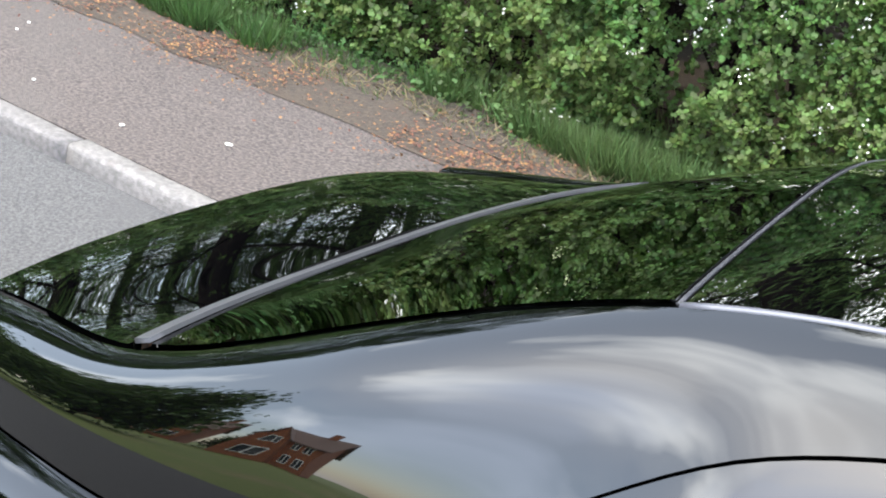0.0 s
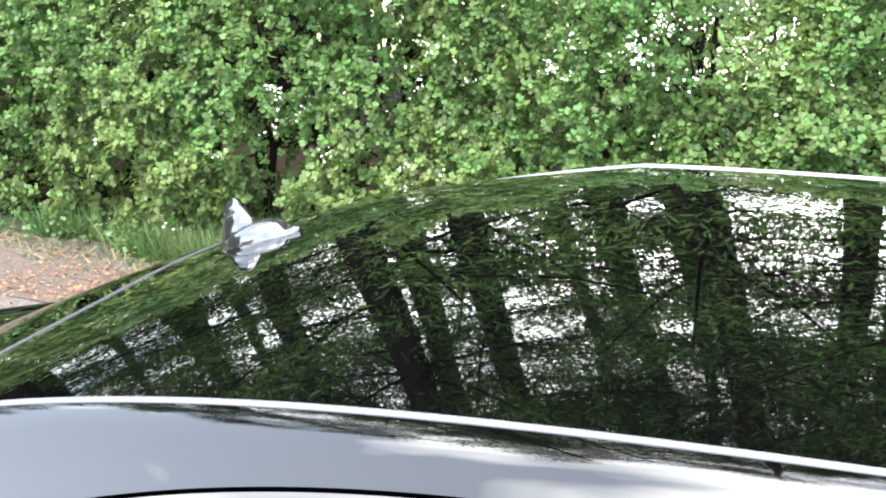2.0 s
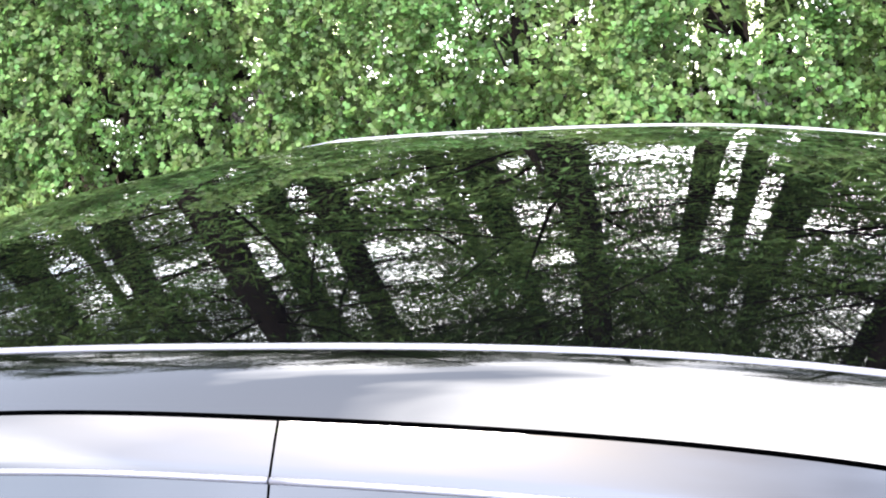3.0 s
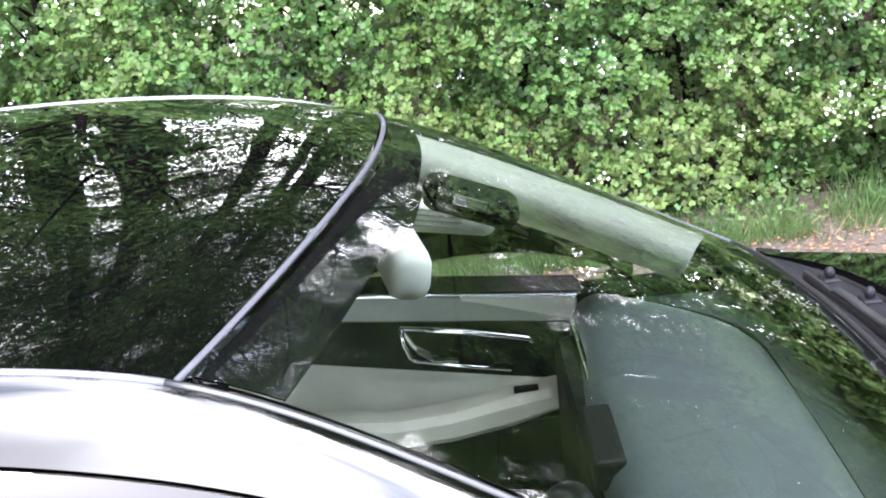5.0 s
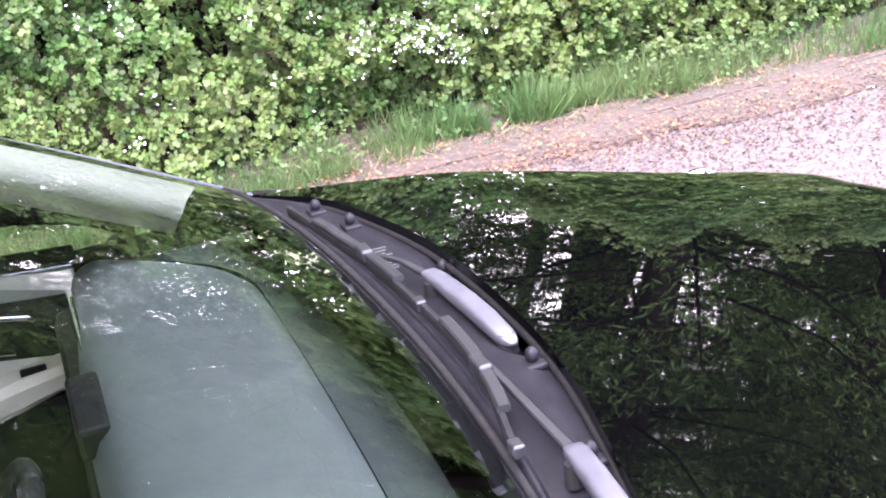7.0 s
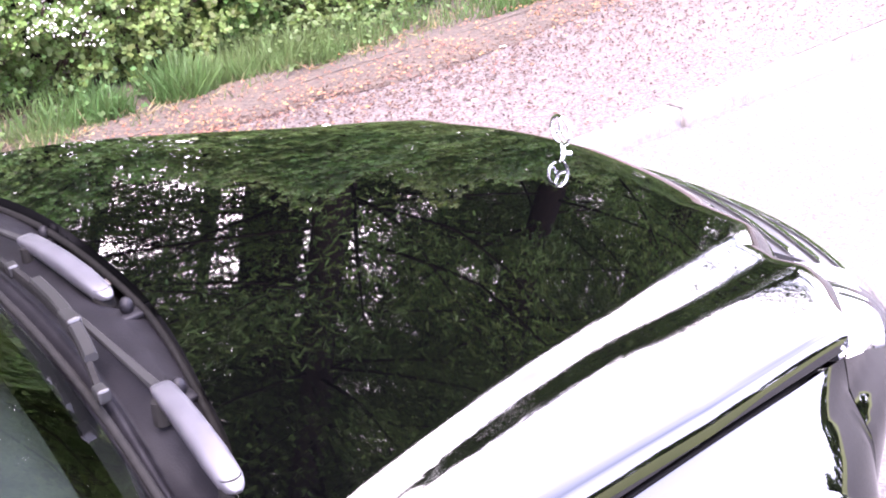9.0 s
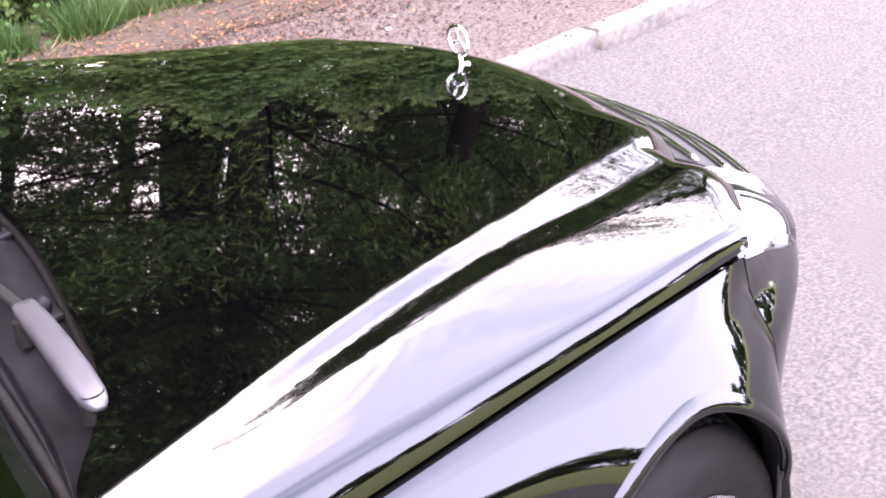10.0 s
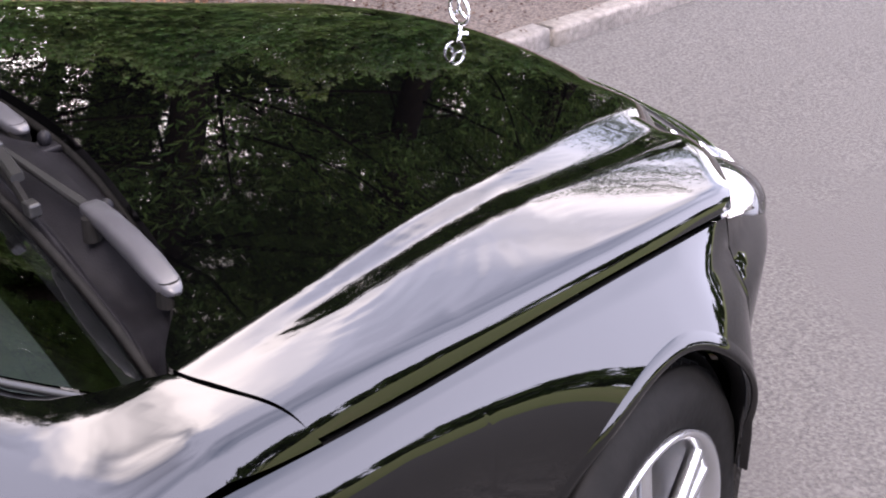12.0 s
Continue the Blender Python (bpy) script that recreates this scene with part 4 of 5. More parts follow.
tail[..., 2] = boot[-1, :, 2][None] - 0.012 - 0.72 * k
panel("tail_panel", tail, M_PAINT, car)

# ---- bonnet with its two folds ----
CREASE = spline([(-0.62, 0.902), (-0.35, 0.862), (-0.12, 0.818), (0.10, 0.771), (0.34, 0.700), (0.66, 0.604)])
nx = 90
EDGE = spline([(-0.62, 0.78), (-0.52, 0.85), (-0.42, 0.93), (-0.25, 0.99), (0.0, 1.0), (0.5, 1.0)])
BAND = spline([(-0.6, 0.42), (-0.5, 0.31), (-0.38, 0.15), (-0.25, 0.05), (-0.1, 0.01), (0.1, 0.0), (0.5, 0.0)])
REAR_X = spline([(0.0, -0.358), (0.3, -0.370), (0.6, -0.420), (0.8, -0.495), (0.86, -0.540), (0.88, -0.546), (0.917, -0.522), (0.943, -0.502), (0.968, -0.479), (1.0, -0.446)])
FRONT_X = spline([(0.0, 0.700), (0.35, 0.668), (0.5, 0.637), (0.62, 0.607), (0.75, 0.574), (0.87, 0.530), (0.95, 0.465), (1.0, 0.424)])


def bonnet_profile(x):
    """Height across the bonnet at x, from the middle to the shut line: a crown, a fold, a valley and the rolled edge."""
    tr = float(CREASE(np.array(x)))
    fore = float(np.clip((x - 0.05) / 0.5, 0, 1)) ** 2
    band, edge = float(BAND(np.array(x))), float(EDGE(np.array(x)))
    wide = float(np.clip((x - 0.05) / 0.3, 0, 1))
    wedge = tr + 0.038 * wide
    span = 1.0 - wedge
    nodes = wedge + span * np.array([0.012, 0.125, 0.165, 0.32, 0.365, 0.48, 0.56, 0.78, 0.88, 1.0])
    nodes[0] = tr + 0.004
    slope = np.array([0.46 + 0.30 * fore, 0.44 + 0.20 * fore, 0.10 + 0.75 * band - 0.10 * fore, 0.08 + 0.75 * band - 0.12 * fore, 0.30 + 0.10 * band, 0.34, 0.36, 0.42, 0.45, 0.45])
    t = np.linspace(0, 1, 1000)
    s = np.interp(t, nodes, slope) * (t >= tr)
    ys, zs = SHUT(np.array(x))
    drop, crown = (float(BONNET_MID(np.array(x))) - zs) / ys, float(CROWN(np.array(x))) / ys
    turn = float(np.interp(x, [-0.62, -0.45, -0.2, 0.1, 0.35], [0.050, 0.044, 0.030, 0.030, 0.034]))
    roll = np.interp(t, [1 - turn, 1 - turn / 2, 1.0], [0.0, 0.55, float(np.interp(x, [-0.62, -0.3, 0.1, 0.35], [2.7, 2.5, 2.5, 3.1]))]) * edge
    left = drop - crown - np.sum((roll[1:] + roll[:-1]) / 2 * np.diff(t))
    s = roll + s * left / np.sum((s[1:] + s[:-1]) / 2 * np.diff(t)) + np.where(t < tr, 2 * crown * t / tr**2, 0.0)
    s = np.convolve(np.pad(s, 8, mode="edge"), np.ones(17) / 17, "valid")
    z = np.concatenate([[0], np.cumsum((s[1:] + s[:-1]) / 2 * np.diff(t))])
    return t, z * drop / z[-1], float(ys), float(zs)


def bonnet_height(x, y):
    t, z, ys, zs = bonnet_profile(round(float(x), 4))
    return float(BONNET_MID(np.array(x))) - ys * np.interp(min(y / ys, 1.0), t, z) - 2.7 * max(y - ys, 0.0)


tt = np.concatenate([np.linspace(0, 0.62, 40)[:-1], np.linspace(0.62, 1.0, 120)])
us = np.linspace(0, 1, nx)
half = np.zeros((nx, len(tt), 3))
xr, xf = REAR_X(tt), FRONT_X(tt)
for i, uu in enumerate(us):
    for j, t0 in enumerate(tt):
        x = xr[j] * (1 - uu) + xf[j] * uu
        t, z, ys, zs = bonnet_profile(x)
        half[i, j] = (x, ys * t0, float(BONNET_MID(np.array(x))) - ys * np.interp(t0, t, z))
bonnet = np.concatenate([mirrored(half[:, :0:-1]), half], 1)
# the front edge rolls over, deepest in the valley beside the fold
share = np.abs(np.concatenate([-tt[:0:-1], tt]))
lip_long = np.interp(share, [0.0, 0.45, 0.60, 0.68, 0.80, 1.0], [0.17, 0.16, 0.085, 0.13, 0.075, 0.05])
lip = np.clip(1 - (FRONT_X(share)[None, :] - bonnet[..., 0]) / lip_long[None, :], 0, 1) ** 2.2
bonnet[..., 2] -= lip * np.interp(share, [0.0, 0.45, 0.60, 0.68, 0.78, 0.90, 1.0], [0.050, 0.052, 0.040, 0.070, 0.028, 0.020, 0.0])[None, :]
# its far half is lowered to fit the bonnet's outline in the camera's view
fall = np.clip((bonnet[..., 0] + 0.25) / 0.65, 0, 1)
bonnet[..., 2] -= (0.006 + 0.030 * fall * fall * (3 - 2 * fall)) * np.clip(bonnet[..., 1] / 0.7, 0, 1.3) ** 2
panel("bonnet", bonnet, M_PAINT, car, "gloss black bonnet with two folds", 0.018)

for sign in (-1, 1):
    roof_side(sign, -4.05, -0.552, "body_side_rail", M_PAINT, "gloss black roof side and pillars", 150, 0.112)

# ---- front wings, arches ----
WHEEL_X, WHEEL_Z, ARCH_R = 0.155, 0.352, 0.366
ARCH_FRONT = 0.245


def arch_x(x):
    """Shortens the arch in front of the wheel's top, to fit the camera's view."""
    x = np.asarray(x)
    return np.where(x > WHEEL_X, (x - WHEEL_X) * ARCH_R / ARCH_FRONT, x - WHEEL_X)


WING_TURN = ([-0.6, -0.33, -0.1, 0.05, 0.18, 0.42], [8.5, 8.0, 5.3, 3.3, 2.1, 1.9])


def wing_y(x, z):
    """Leans out below the shut line and turns upright, slower towards the front, then rounds the corner."""
    x, z = np.asarray(x, float), np.asarray(z, float)
    ys, zs = SHUT(x)[..., 0], SHUT(x)[..., 1]
    k = np.interp(x, *WING_TURN)
    d = np.minimum(np.maximum(zs - z, 0), 0.85 / k)
    return ys + 0.85 * d - k * d * d / 2 - 0.05 * np.maximum(0.45 - z, 0) - np.maximum(x - 0.25, 0) ** 2 * (1.5 * np.clip((zs - z) / 0.06, 0, 1) + 3.5 * np.clip((zs - z - 0.12) / 0.2, 0, 1))


REACH = ([0.18, 0.36, 0.46, 0.56, 0.64, 0.70, 0.80], [0.31, 0.38, 0.48, 0.625, 0.715, 0.730, 0.645])
TUCK = ([0.20, 0.40, 0.52, 0.60, 0.68], [0.22, 0.15, 0.08, 0.03, 0.0])


def corner(th, z):
    """The car's nose in plan: an ellipse that takes up the wing's line at its joint."""
    th, z = np.broadcast_arrays(np.asarray(th, float), np.asarray(z, float))
    reach = np.interp(z, *REACH)
    th0 = np.arcsin(0.209 / reach)
    ang = th0 + th * (math.pi / 2 - th0)
    width = wing_y(0.409 + 0 * z, z) / np.cos(th0)
    tuck = 1 - np.interp(z, *TUCK) * np.sin(np.minimum(th * 3, 1) * math.pi / 2)
    return np.stack([0.20 + reach * np.sin(ang), width * tuck * np.cos(ang), z], -1)


def corner_at(x, z):
    """The share along corner() at which it reaches x."""
    reach = np.interp(z, *REACH)
    th0 = np.arcsin(0.209 / reach)
    return np.clip((np.arcsin(np.clip((x - 0.20) / reach, -1, 1)) - th0) / (math.pi / 2 - th0), 0, 1)


def nose_y(x, z):
    """Half width of wing or bumper."""
    return np.where(x < 0.409, wing_y(np.minimum(x, 0.409), z), corner(corner_at(x, z), z)[..., 1])


def wing(sign):
    x = np.sort(np.concatenate([np.linspace(-0.70, 0.405, 70), [WHEEL_X - ARCH_R - 1e-3, WHEEL_X - ARCH_R + 1e-3]]))
    x = x[x < 0.41]
    top = SHUT(np.clip(x, -0.57, 1))[:, 1] - 0.007
    d = ARCH_R**2 - arch_x(x) ** 2
    low = np.where(d > 0, WHEEL_Z + np.sqrt(np.maximum(d, 0)), 0.22)
    k = np.linspace(0, 1, 40)
    z = top[:, None] + (low - top)[:, None] * k[None, :] ** 1.3
    xx = np.repeat(x[:, None], 40, 1)
    g = np.stack([xx, sign * wing_y(xx.ravel(), z.ravel()).reshape(z.shape), z], 2)
    if sign > 0:
        g[..., 2] -= 0.055 * np.clip((xx + 0.25) / 0.65, 0, 1) + 0.008
    ob = panel("front_wing", g, M_PAINT, car, "gloss black front wing", 0.016)
    # flared lip round the arch
    ang = np.linspace(0.06, math.pi + 0.1, 70)
    r = np.array([ARCH_R + 0.010, ARCH_R + 0.002, ARCH_R - 0.006, ARCH_R - 0.012, ARCH_R - 0.016, ARCH_R - 0.018])
    inn = np.array([0.000, -0.0025, -0.0025, -0.001, 0.004, 0.05])
    ax = WHEEL_X + np.cos(ang)[:, None] * r[None] * np.where(np.cos(ang) > 0, ARCH_FRONT / ARCH_R, 1.0)[:, None]
    az = WHEEL_Z + np.sin(ang)[:, None] * r[None]
    lip = np.stack([ax, sign * (nose_y(ax, az) - inn[None]), az], 2)
    if sign > 0:
        lip[..., 2] -= 0.055 * np.clip((ax + 0.25) / 0.65, 0, 1) + 0.008
    panel("arch_lip", lip, M_PAINT, ob, "", 0.0)
    liner = np.zeros((40, 2, 3))
    a2 = np.linspace(-0.2, math.pi + 0.2, 40)
    for q, yv in enumerate((0.84, 0.50)):
        liner[:, q] = np.stack([WHEEL_X + np.cos(a2) * (ARCH_R - 0.03) * np.where(np.cos(a2) > 0, ARCH_FRONT / ARCH_R, 1.0), np.full(40, sign * yv), WHEEL_Z + np.sin(a2) * (ARCH_R - 0.03)], 1)
    panel("arch_liner", liner, M_TRIM, ob, "", 0.0)
    return ob


for sign in (-1, 1):
    wing(sign)

# ---- bumper, grille, headlights ----
def lamp_low(th):
    """Lower edge of headlight and grille."""
    return np.interp(th, [0.0, 0.05, 0.26, 0.5, 1.0], [0.790, 0.772, 0.690, 0.668, 0.650])


def loft(top, low, bulge, n=20):
    w = np.linspace(0, 1, n)[None, :, None]
    return (1 - w) ** 2 * top[:, None] + 2 * w * (1 - w) * ((top + low) / 2 + np.array(bulge))[:, None] + w**2 * low[:, None]


for sign in (-1, 1):
    edge_line = bonnet[-1, len(tt) - 1 :] if sign > 0 else mirrored(bonnet[-1, : len(tt)][::-1])
    th = np.linspace(0, 1, 90) ** 1.4
    k = np.linspace(0, 1, 40)
    zl = lamp_low(th)
    z = zl[:, None] * (1 - k[None]) + 0.20 * k[None]
    rim_x = WHEEL_X + ARCH_FRONT / ARCH_R * np.sqrt(np.maximum((ARCH_R + 0.004) ** 2 - (z - WHEEL_Z) ** 2, 0))
    start = np.where(rim_x > 0.409, corner_at(rim_x, z), 0.0)
    g = corner(start + (1 - start) * th[:, None], z)
    g[..., 1] *= sign
    panel("front_bumper", g, M_PAINT, car, "gloss black front bumper", 0.010)
    # headlight: clear lens over a bright reflector
    a = np.linspace(0, 1, 30)
    tl = np.stack([np.interp(1.0 - 0.36 * a, tt, edge_line[:, q]) for q in range(3)], 1)
    tl += np.array((-0.003, 0.0, -0.012))
    lens = loft(tl, corner(0.46 * a, lamp_low(0.46 * a)), (0.058, 0.042, 0.024))
    lens[..., 1] *= sign
    lamp = panel("headlight", lens, M_LENS, car, "clear headlight lens", 0.004)
    panel("reflector", lens - np.array((0.010, sign * 0.008, 0.008)), M_LAMP, lamp, "bright silver reflector", 0.0)
    for q in (0.45, 0.62, 0.78):
        rib = lens[int(q * 29), 2:17] - np.array((0.004, sign * 0.003, 0.003))
        tube("lamp_rib", rib, 0.0028, M_SEAL, lamp, "grey rib inside the lamp", 6)
    for bx0, by0 in ((0.520, 0.660), (0.565, 0.590)):
        bm = bmesh.new()
        bmesh.ops.create_uvsphere(bm, u_segments=16, v_segments=10, radius=0.028, matrix=Matrix.Translation((bx0, sign * by0, 0.735)))
        part("bulb", bm, M_LAMP, lamp, "round lamp", True)
    # dark strip put in for the shade in the gap between bonnet and wing
    cx = np.linspace(-0.43, 0.42, 40)
    ch = SHUT(cx)
    tube("bonnet_channel", np.stack([cx, sign * (ch[:, 0] - 0.012), ch[:, 1] - 0.026], 1), 0.009, M_INTERIOR, car, "dark channel beside the bonnet", 6)
a = np.linspace(0, 1, 24)
tl = np.stack([np.interp(0.57 * (1 - a), tt, edge_line[:, q]) for q in range(3)], 1) + np.array((-0.003, 0.0, -0.014))
side = loft(tl, corner(0.47 + 0.53 * a, lamp_low(0.47 + 0.53 * a)), (0.02, 0.0, 0.01), 12)
grille = panel("grille", np.concatenate([mirrored(side), side[::-1][1:]], 0), M_TRIM, car, "black grille", 0.01)
for q in range(3):
    row = np.concatenate([mirrored(side[:, 3 + 3 * q]), side[::-1, 3 + 3 * q][1:]], 0) + np.array((0.006, 0, 0.002))
    tube("grille_bar", row, 0.005, M_CHROME, grille, "", 6)

# ---- hood ornament: chrome ring on a stem ----
OX, OY, OZ = 0.519, -0.045, 0.886
orn = part("hood_ornament", boxed((OX - 0.014, OY - 0.012, OZ - 0.010), (OX + 0.014, OY + 0.012, OZ + 0.006), 0.004), M_CHROME, car, "chrome ring ornament standing on the bonnet")
oc = np.array((OX, OY, OZ + 0.048))
a = np.linspace(0, 2 * math.pi, 40)
tube("ring", np.stack([np.full(40, oc[0]), oc[1] + 0.027 * np.cos(a), oc[2] + 0.027 * np.sin(a)], 1), 0.0035, M_CHROME, orn)
for q in range(3):
    ang = math.pi / 2 + q * 2 * math.pi / 3
    tube("spoke", [oc, oc + 0.015 * np.array((0, math.cos(ang), math.sin(ang))), oc + 0.026 * np.array((0, math.cos(ang), math.sin(ang)))], [0.0045, 0.0032, 0.0014], M_CHROME, orn)
tube("stem", [(OX, OY, OZ - 0.002), (OX, OY, OZ + 0.010), (OX, OY, OZ + 0.023)], [0.007, 0.005, 0.004], M_CHROME, orn)

# ---- sides: doors, rear wings, glass ----
def side_y(x, z):
    b = BELT(np.asarray(x))
    return b[..., 0] + 0.07 * (1 - np.exp(-np.maximum(b[..., 1] - z, 0) / 0.14)) - 0.12 * np.maximum(0.5 - z, 0) ** 1.0


def side_panel(sign, x0, x1, low, name, label, parent):
    x, k = np.linspace(x0, x1, 30), np.linspace(0, 1, 26)
    top = BELT(x)[:, 1] - 0.006
    lo = np.full(30, low) if low is not None else np.where(np.abs(x + 2.815) < 0.39, WHEEL_Z + np.sqrt(np.maximum(0.39**2 - (x + 2.815) ** 2, 0)), 0.24)
    z = top[:, None] + (lo - top)[:, None] * k[None, :]
    xx = np.repeat(x[:, None], 26, 1)
    return panel(name, np.stack([xx, sign * side_y(xx, z), z], 2), M_PAINT, parent, label)


def door_glass_frame(sign, x0, x1, parent):
    x = np.linspace(x0, x1, 40)
    top = SIDE(x) + np.array((0.002, -0.004))
    drop = np.array([(0.0, 0.0), (0.011, -0.014), (0.023, -0.031), (0.029, -0.040), (0.032, -0.047), (0.050, -0.085)])
    g = np.zeros((40, 6, 3))
    g[..., 0] = x[:, None]
    g[..., 1] = sign * (top[:, :1] + drop[None, :, 0])
    g[..., 2] = top[:, 1:] + drop[None, :, 1]
    panel("window_frame", g, M_PAINT, parent, "gloss black window frame", 0.012)
    tube("bright_trim", np.stack([x, sign * (top[:, 0] + 0.0315), top[:, 1] - 0.043], 1), 0.0035, M_SILVER, parent, "bright trim along the window")
    w0 = top + np.array((0.046, -0.076))
    belt = BELT(x) + np.array((-0.02, 0.0))
    belt[:, 1] = np.minimum(belt[:, 1], w0[:, 1] - 0.002)
    k = np.linspace(0, 1, 10)
    gl = np.zeros((40, 10, 3))
    gl[..., 0] = x[:, None]
    gl[..., 1] = sign * (w0[:, :1] * (1 - k) + belt[:, :1] * k + 0.02 * np.sin(k * math.pi))
    gl[..., 2] = w0[:, 1:] * (1 - k) + belt[:, 1:] * k
    panel("side_window", gl, M_DARKGLASS if x0 < -2.5 else M_GLASS, parent, "tinted side window", 0.004)


for sign in (-1, 1):
    d1 = side_panel(sign, -2.1795, -0.712, 0.26, "front_door", "gloss black front door", car)
    door_glass_frame(sign, -2.1795, -0.80, d1)
    part("door_handle", boxed((-1.70, sign * 0.94 - 0.012, 0.84), (-1.50, sign * 0.94 + 0.025 * sign, 0.865), 0.006), M_CHROME, d1, "bright door handle")
    d2 = side_panel(sign, -2.90, -2.182, 0.26, "rear_door", "gloss black rear door", car)
    door_glass_frame(sign, -3.10, -2.182, d2)
    part("door_handle", boxed((-2.60, sign * 0.94 - 0.012, 0.86), (-2.40, sign * 0.94 + 0.025 * sign, 0.885), 0.006), M_CHROME, d2, "bright door handle")
    side_panel(sign, -4.05, -2.906, None, "rear_wing", "gloss black rear wing", car)
    part("sill", boxed((-2.45, min(sign * 0.80, sign * 0.90), 0.18), (-0.36, max(sign * 0.80, sign * 0.90), 0.27), 0.02), M_TRIM, car)
part("underbody", boxed((-3.95, -0.75, 0.17), (0.55, 0.75, 0.30), 0.03), M_TRIM, car)

# ---- wheels ----
def lathe(profile, steps, centre, axis_sign):
    """Turns (radius, width) points round the wheel's axle."""
    p = np.array(profile)
    a = np.linspace(0, 2 * math.pi, steps, endpoint=False)
    g = np.stack([centre[0] + np.cos(a)[:, None] * p[None, :, 0], np.repeat((centre[1] + axis_sign * p[:, 1])[None], steps, 0), centre[2] + np.sin(a)[:, None] * p[None, :, 0]], 2)
    n = len(p)
    faces = [(i * n + j, ((i + 1) % steps) * n + j, ((i + 1) % steps) * n + j + 1, i * n + j + 1) for i in range(steps) for j in range(n - 1)]
    return g.reshape(-1, 3), faces


def wheel(x, sign, y_out):
    c = (x, sign * y_out, 0.335)
    hub = new("wheel")
    hub.parent = car
    tyre = [(0.232, -0.01), (0.245, 0.002), (0.270, 0.008), (0.298, 0.004), (0.318, -0.012), (0.326, -0.020), (0.3265, -0.028), (0.322, -0.030), (0.3265, -0.033), (0.331, -0.050), (0.3315, -0.068), (0.324, -0.070), (0.324, -0.078), (0.3325, -0.080),
            (0.3335, -0.110), (0.326, -0.112), (0.326, -0.120), (0.3335, -0.122), (0.332, -0.170), (0.322, -0.210), (0.29, -0.225), (0.232, -0.215)]
    mesh_object("tyre", *lathe(tyre, 96, c, sign), M_RUBBER, hub, "black road tyre")
    # cuts across the tread's shoulder
    bm = bmesh.new()
    for q in range(60):
        m = Matrix.Translation((c[0], 0, c[2])) @ Matrix.Rotation(q * 2 * math.pi / 60, 4, "Y")
        made = bmesh.ops.create_cube(bm, size=1.0)["verts"]
        for w in made:
            w.co = m @ Vector((w.co.x * 0.0028, c[1] - sign * (0.050 + w.co.y * 0.042), 0.3258 + w.co.z * 0.0115))
    tagged(part("tread_cut", bm, M_TRIM, hub), kind="stuff")
    rim = [(0.234, -0.006), (0.236, 0.004), (0.228, 0.006), (0.220, -0.002), (0.210, -0.030), (0.200, -0.12)]
    mesh_object("rim", *lathe(rim, 72, c, sign), M_ALLOY, hub, "silver alloy rim")
    mesh_object("brake_disc", *lathe([(0.15, -0.09), (0.15, -0.075), (0.07, -0.075), (0.0, -0.075)], 40, c, sign), M_ALLOY, hub)
    for q in range(5):
        bm = bmesh.new()
        ang = q * 2 * math.pi / 5 + 0.45
        for off in (-0.11, 0.11):
            pts = []
            for r, hw, dep, fwd in ((0.035, 0.022, 0.03, 0.0), (0.12, 0.017, 0.03, 0.012), (0.222, 0.015, 0.025, 0.004)):
                a0 = ang + off * (0.3 + r * 4)
                er, et = np.array((math.cos(a0), 0, math.sin(a0))), np.array((-math.sin(a0), 0, math.cos(a0)))
                o = np.array(c) + er * r
                pts.append([o + et * hw * f + np.array((0, sign * (fwd - 0.012 - g0 * dep), 0)) for f, g0 in ((-1, 0.4), (-0.5, 0), (0.5, 0), (1, 0.4), (0, 1))])
            vs = [[bm.verts.new(p) for p in ring] for ring in pts]
            for i in range(2):
                for j in range(5):
                    bm.faces.new((vs[i][j], vs[i][(j + 1) % 5], vs[i + 1][(j + 1) % 5], vs[i + 1][j]))
        part("spoke", bm, M_ALLOY, hub, "silver alloy spoke", True)
    mesh_object("hub_cap", *lathe([(0.06, -0.02), (0.055, -0.006), (0.03, 0.0), (0.0, 0.0)], 24, c, sign), M_ALLOY, hub)
    return hub


for wx, steer in ((0.115, 14), (-2.815, 0)):
    for sign in (-1, 1):
        hub = wheel(wx, sign, 0.900)
        centre = Vector((wx, sign * 0.900, 0.335))
        hub.matrix_basis = Matrix.Translation(centre) @ Matrix.Rotation(radians(steer), 4, "Z") @ Matrix.Translation(-centre)


# ---- cowl, wipers, antenna ----
def bar(name, points, widths, heights, mat, parent, label="", across=(1, 0, 0), soft=False):
    """A bevelled bar along points; widths along `across`, heights upwards."""
    pts = np.array(points, float)
    widths, heights = np.broadcast_to(widths, len(pts)), np.broadcast_to(heights, len(pts))
    ax = np.array(across, float)
    shape = np.array([(-1, -0.6), (-1, 0.35), (-0.7, 0.85), (0.7, 0.85), (1, 0.35), (1, -0.6), (0.7, -1), (-0.7, -1)])
    if soft:
        turn = np.linspace(0, 2 * math.pi, 20, endpoint=False)
        shape = np.stack([-np.sign(np.cos(turn)) * np.abs(np.cos(turn)) ** 0.6, np.sign(np.sin(turn)) * np.abs(np.sin(turn)) ** 0.6], 1)
    verts, k = [], len(shape)
    for p, w, h in zip(pts, widths, heights):
        for a, b in shape:
            verts.append(p + ax * a * w / 2 + np.array((0, 0, b * h / 2)))
    faces = [(i * k + j, i * k + (j + 1) % k, (i + 1) * k + (j + 1) % k, (i + 1) * k + j) for i in range(len(pts) - 1) for j in range(k)]
    faces += [tuple(range(k))[::-1], tuple(range((len(pts) - 1) * k, len(pts) * k))]
    return mesh_object(name, verts, faces, mat, parent, label, smooth=soft)


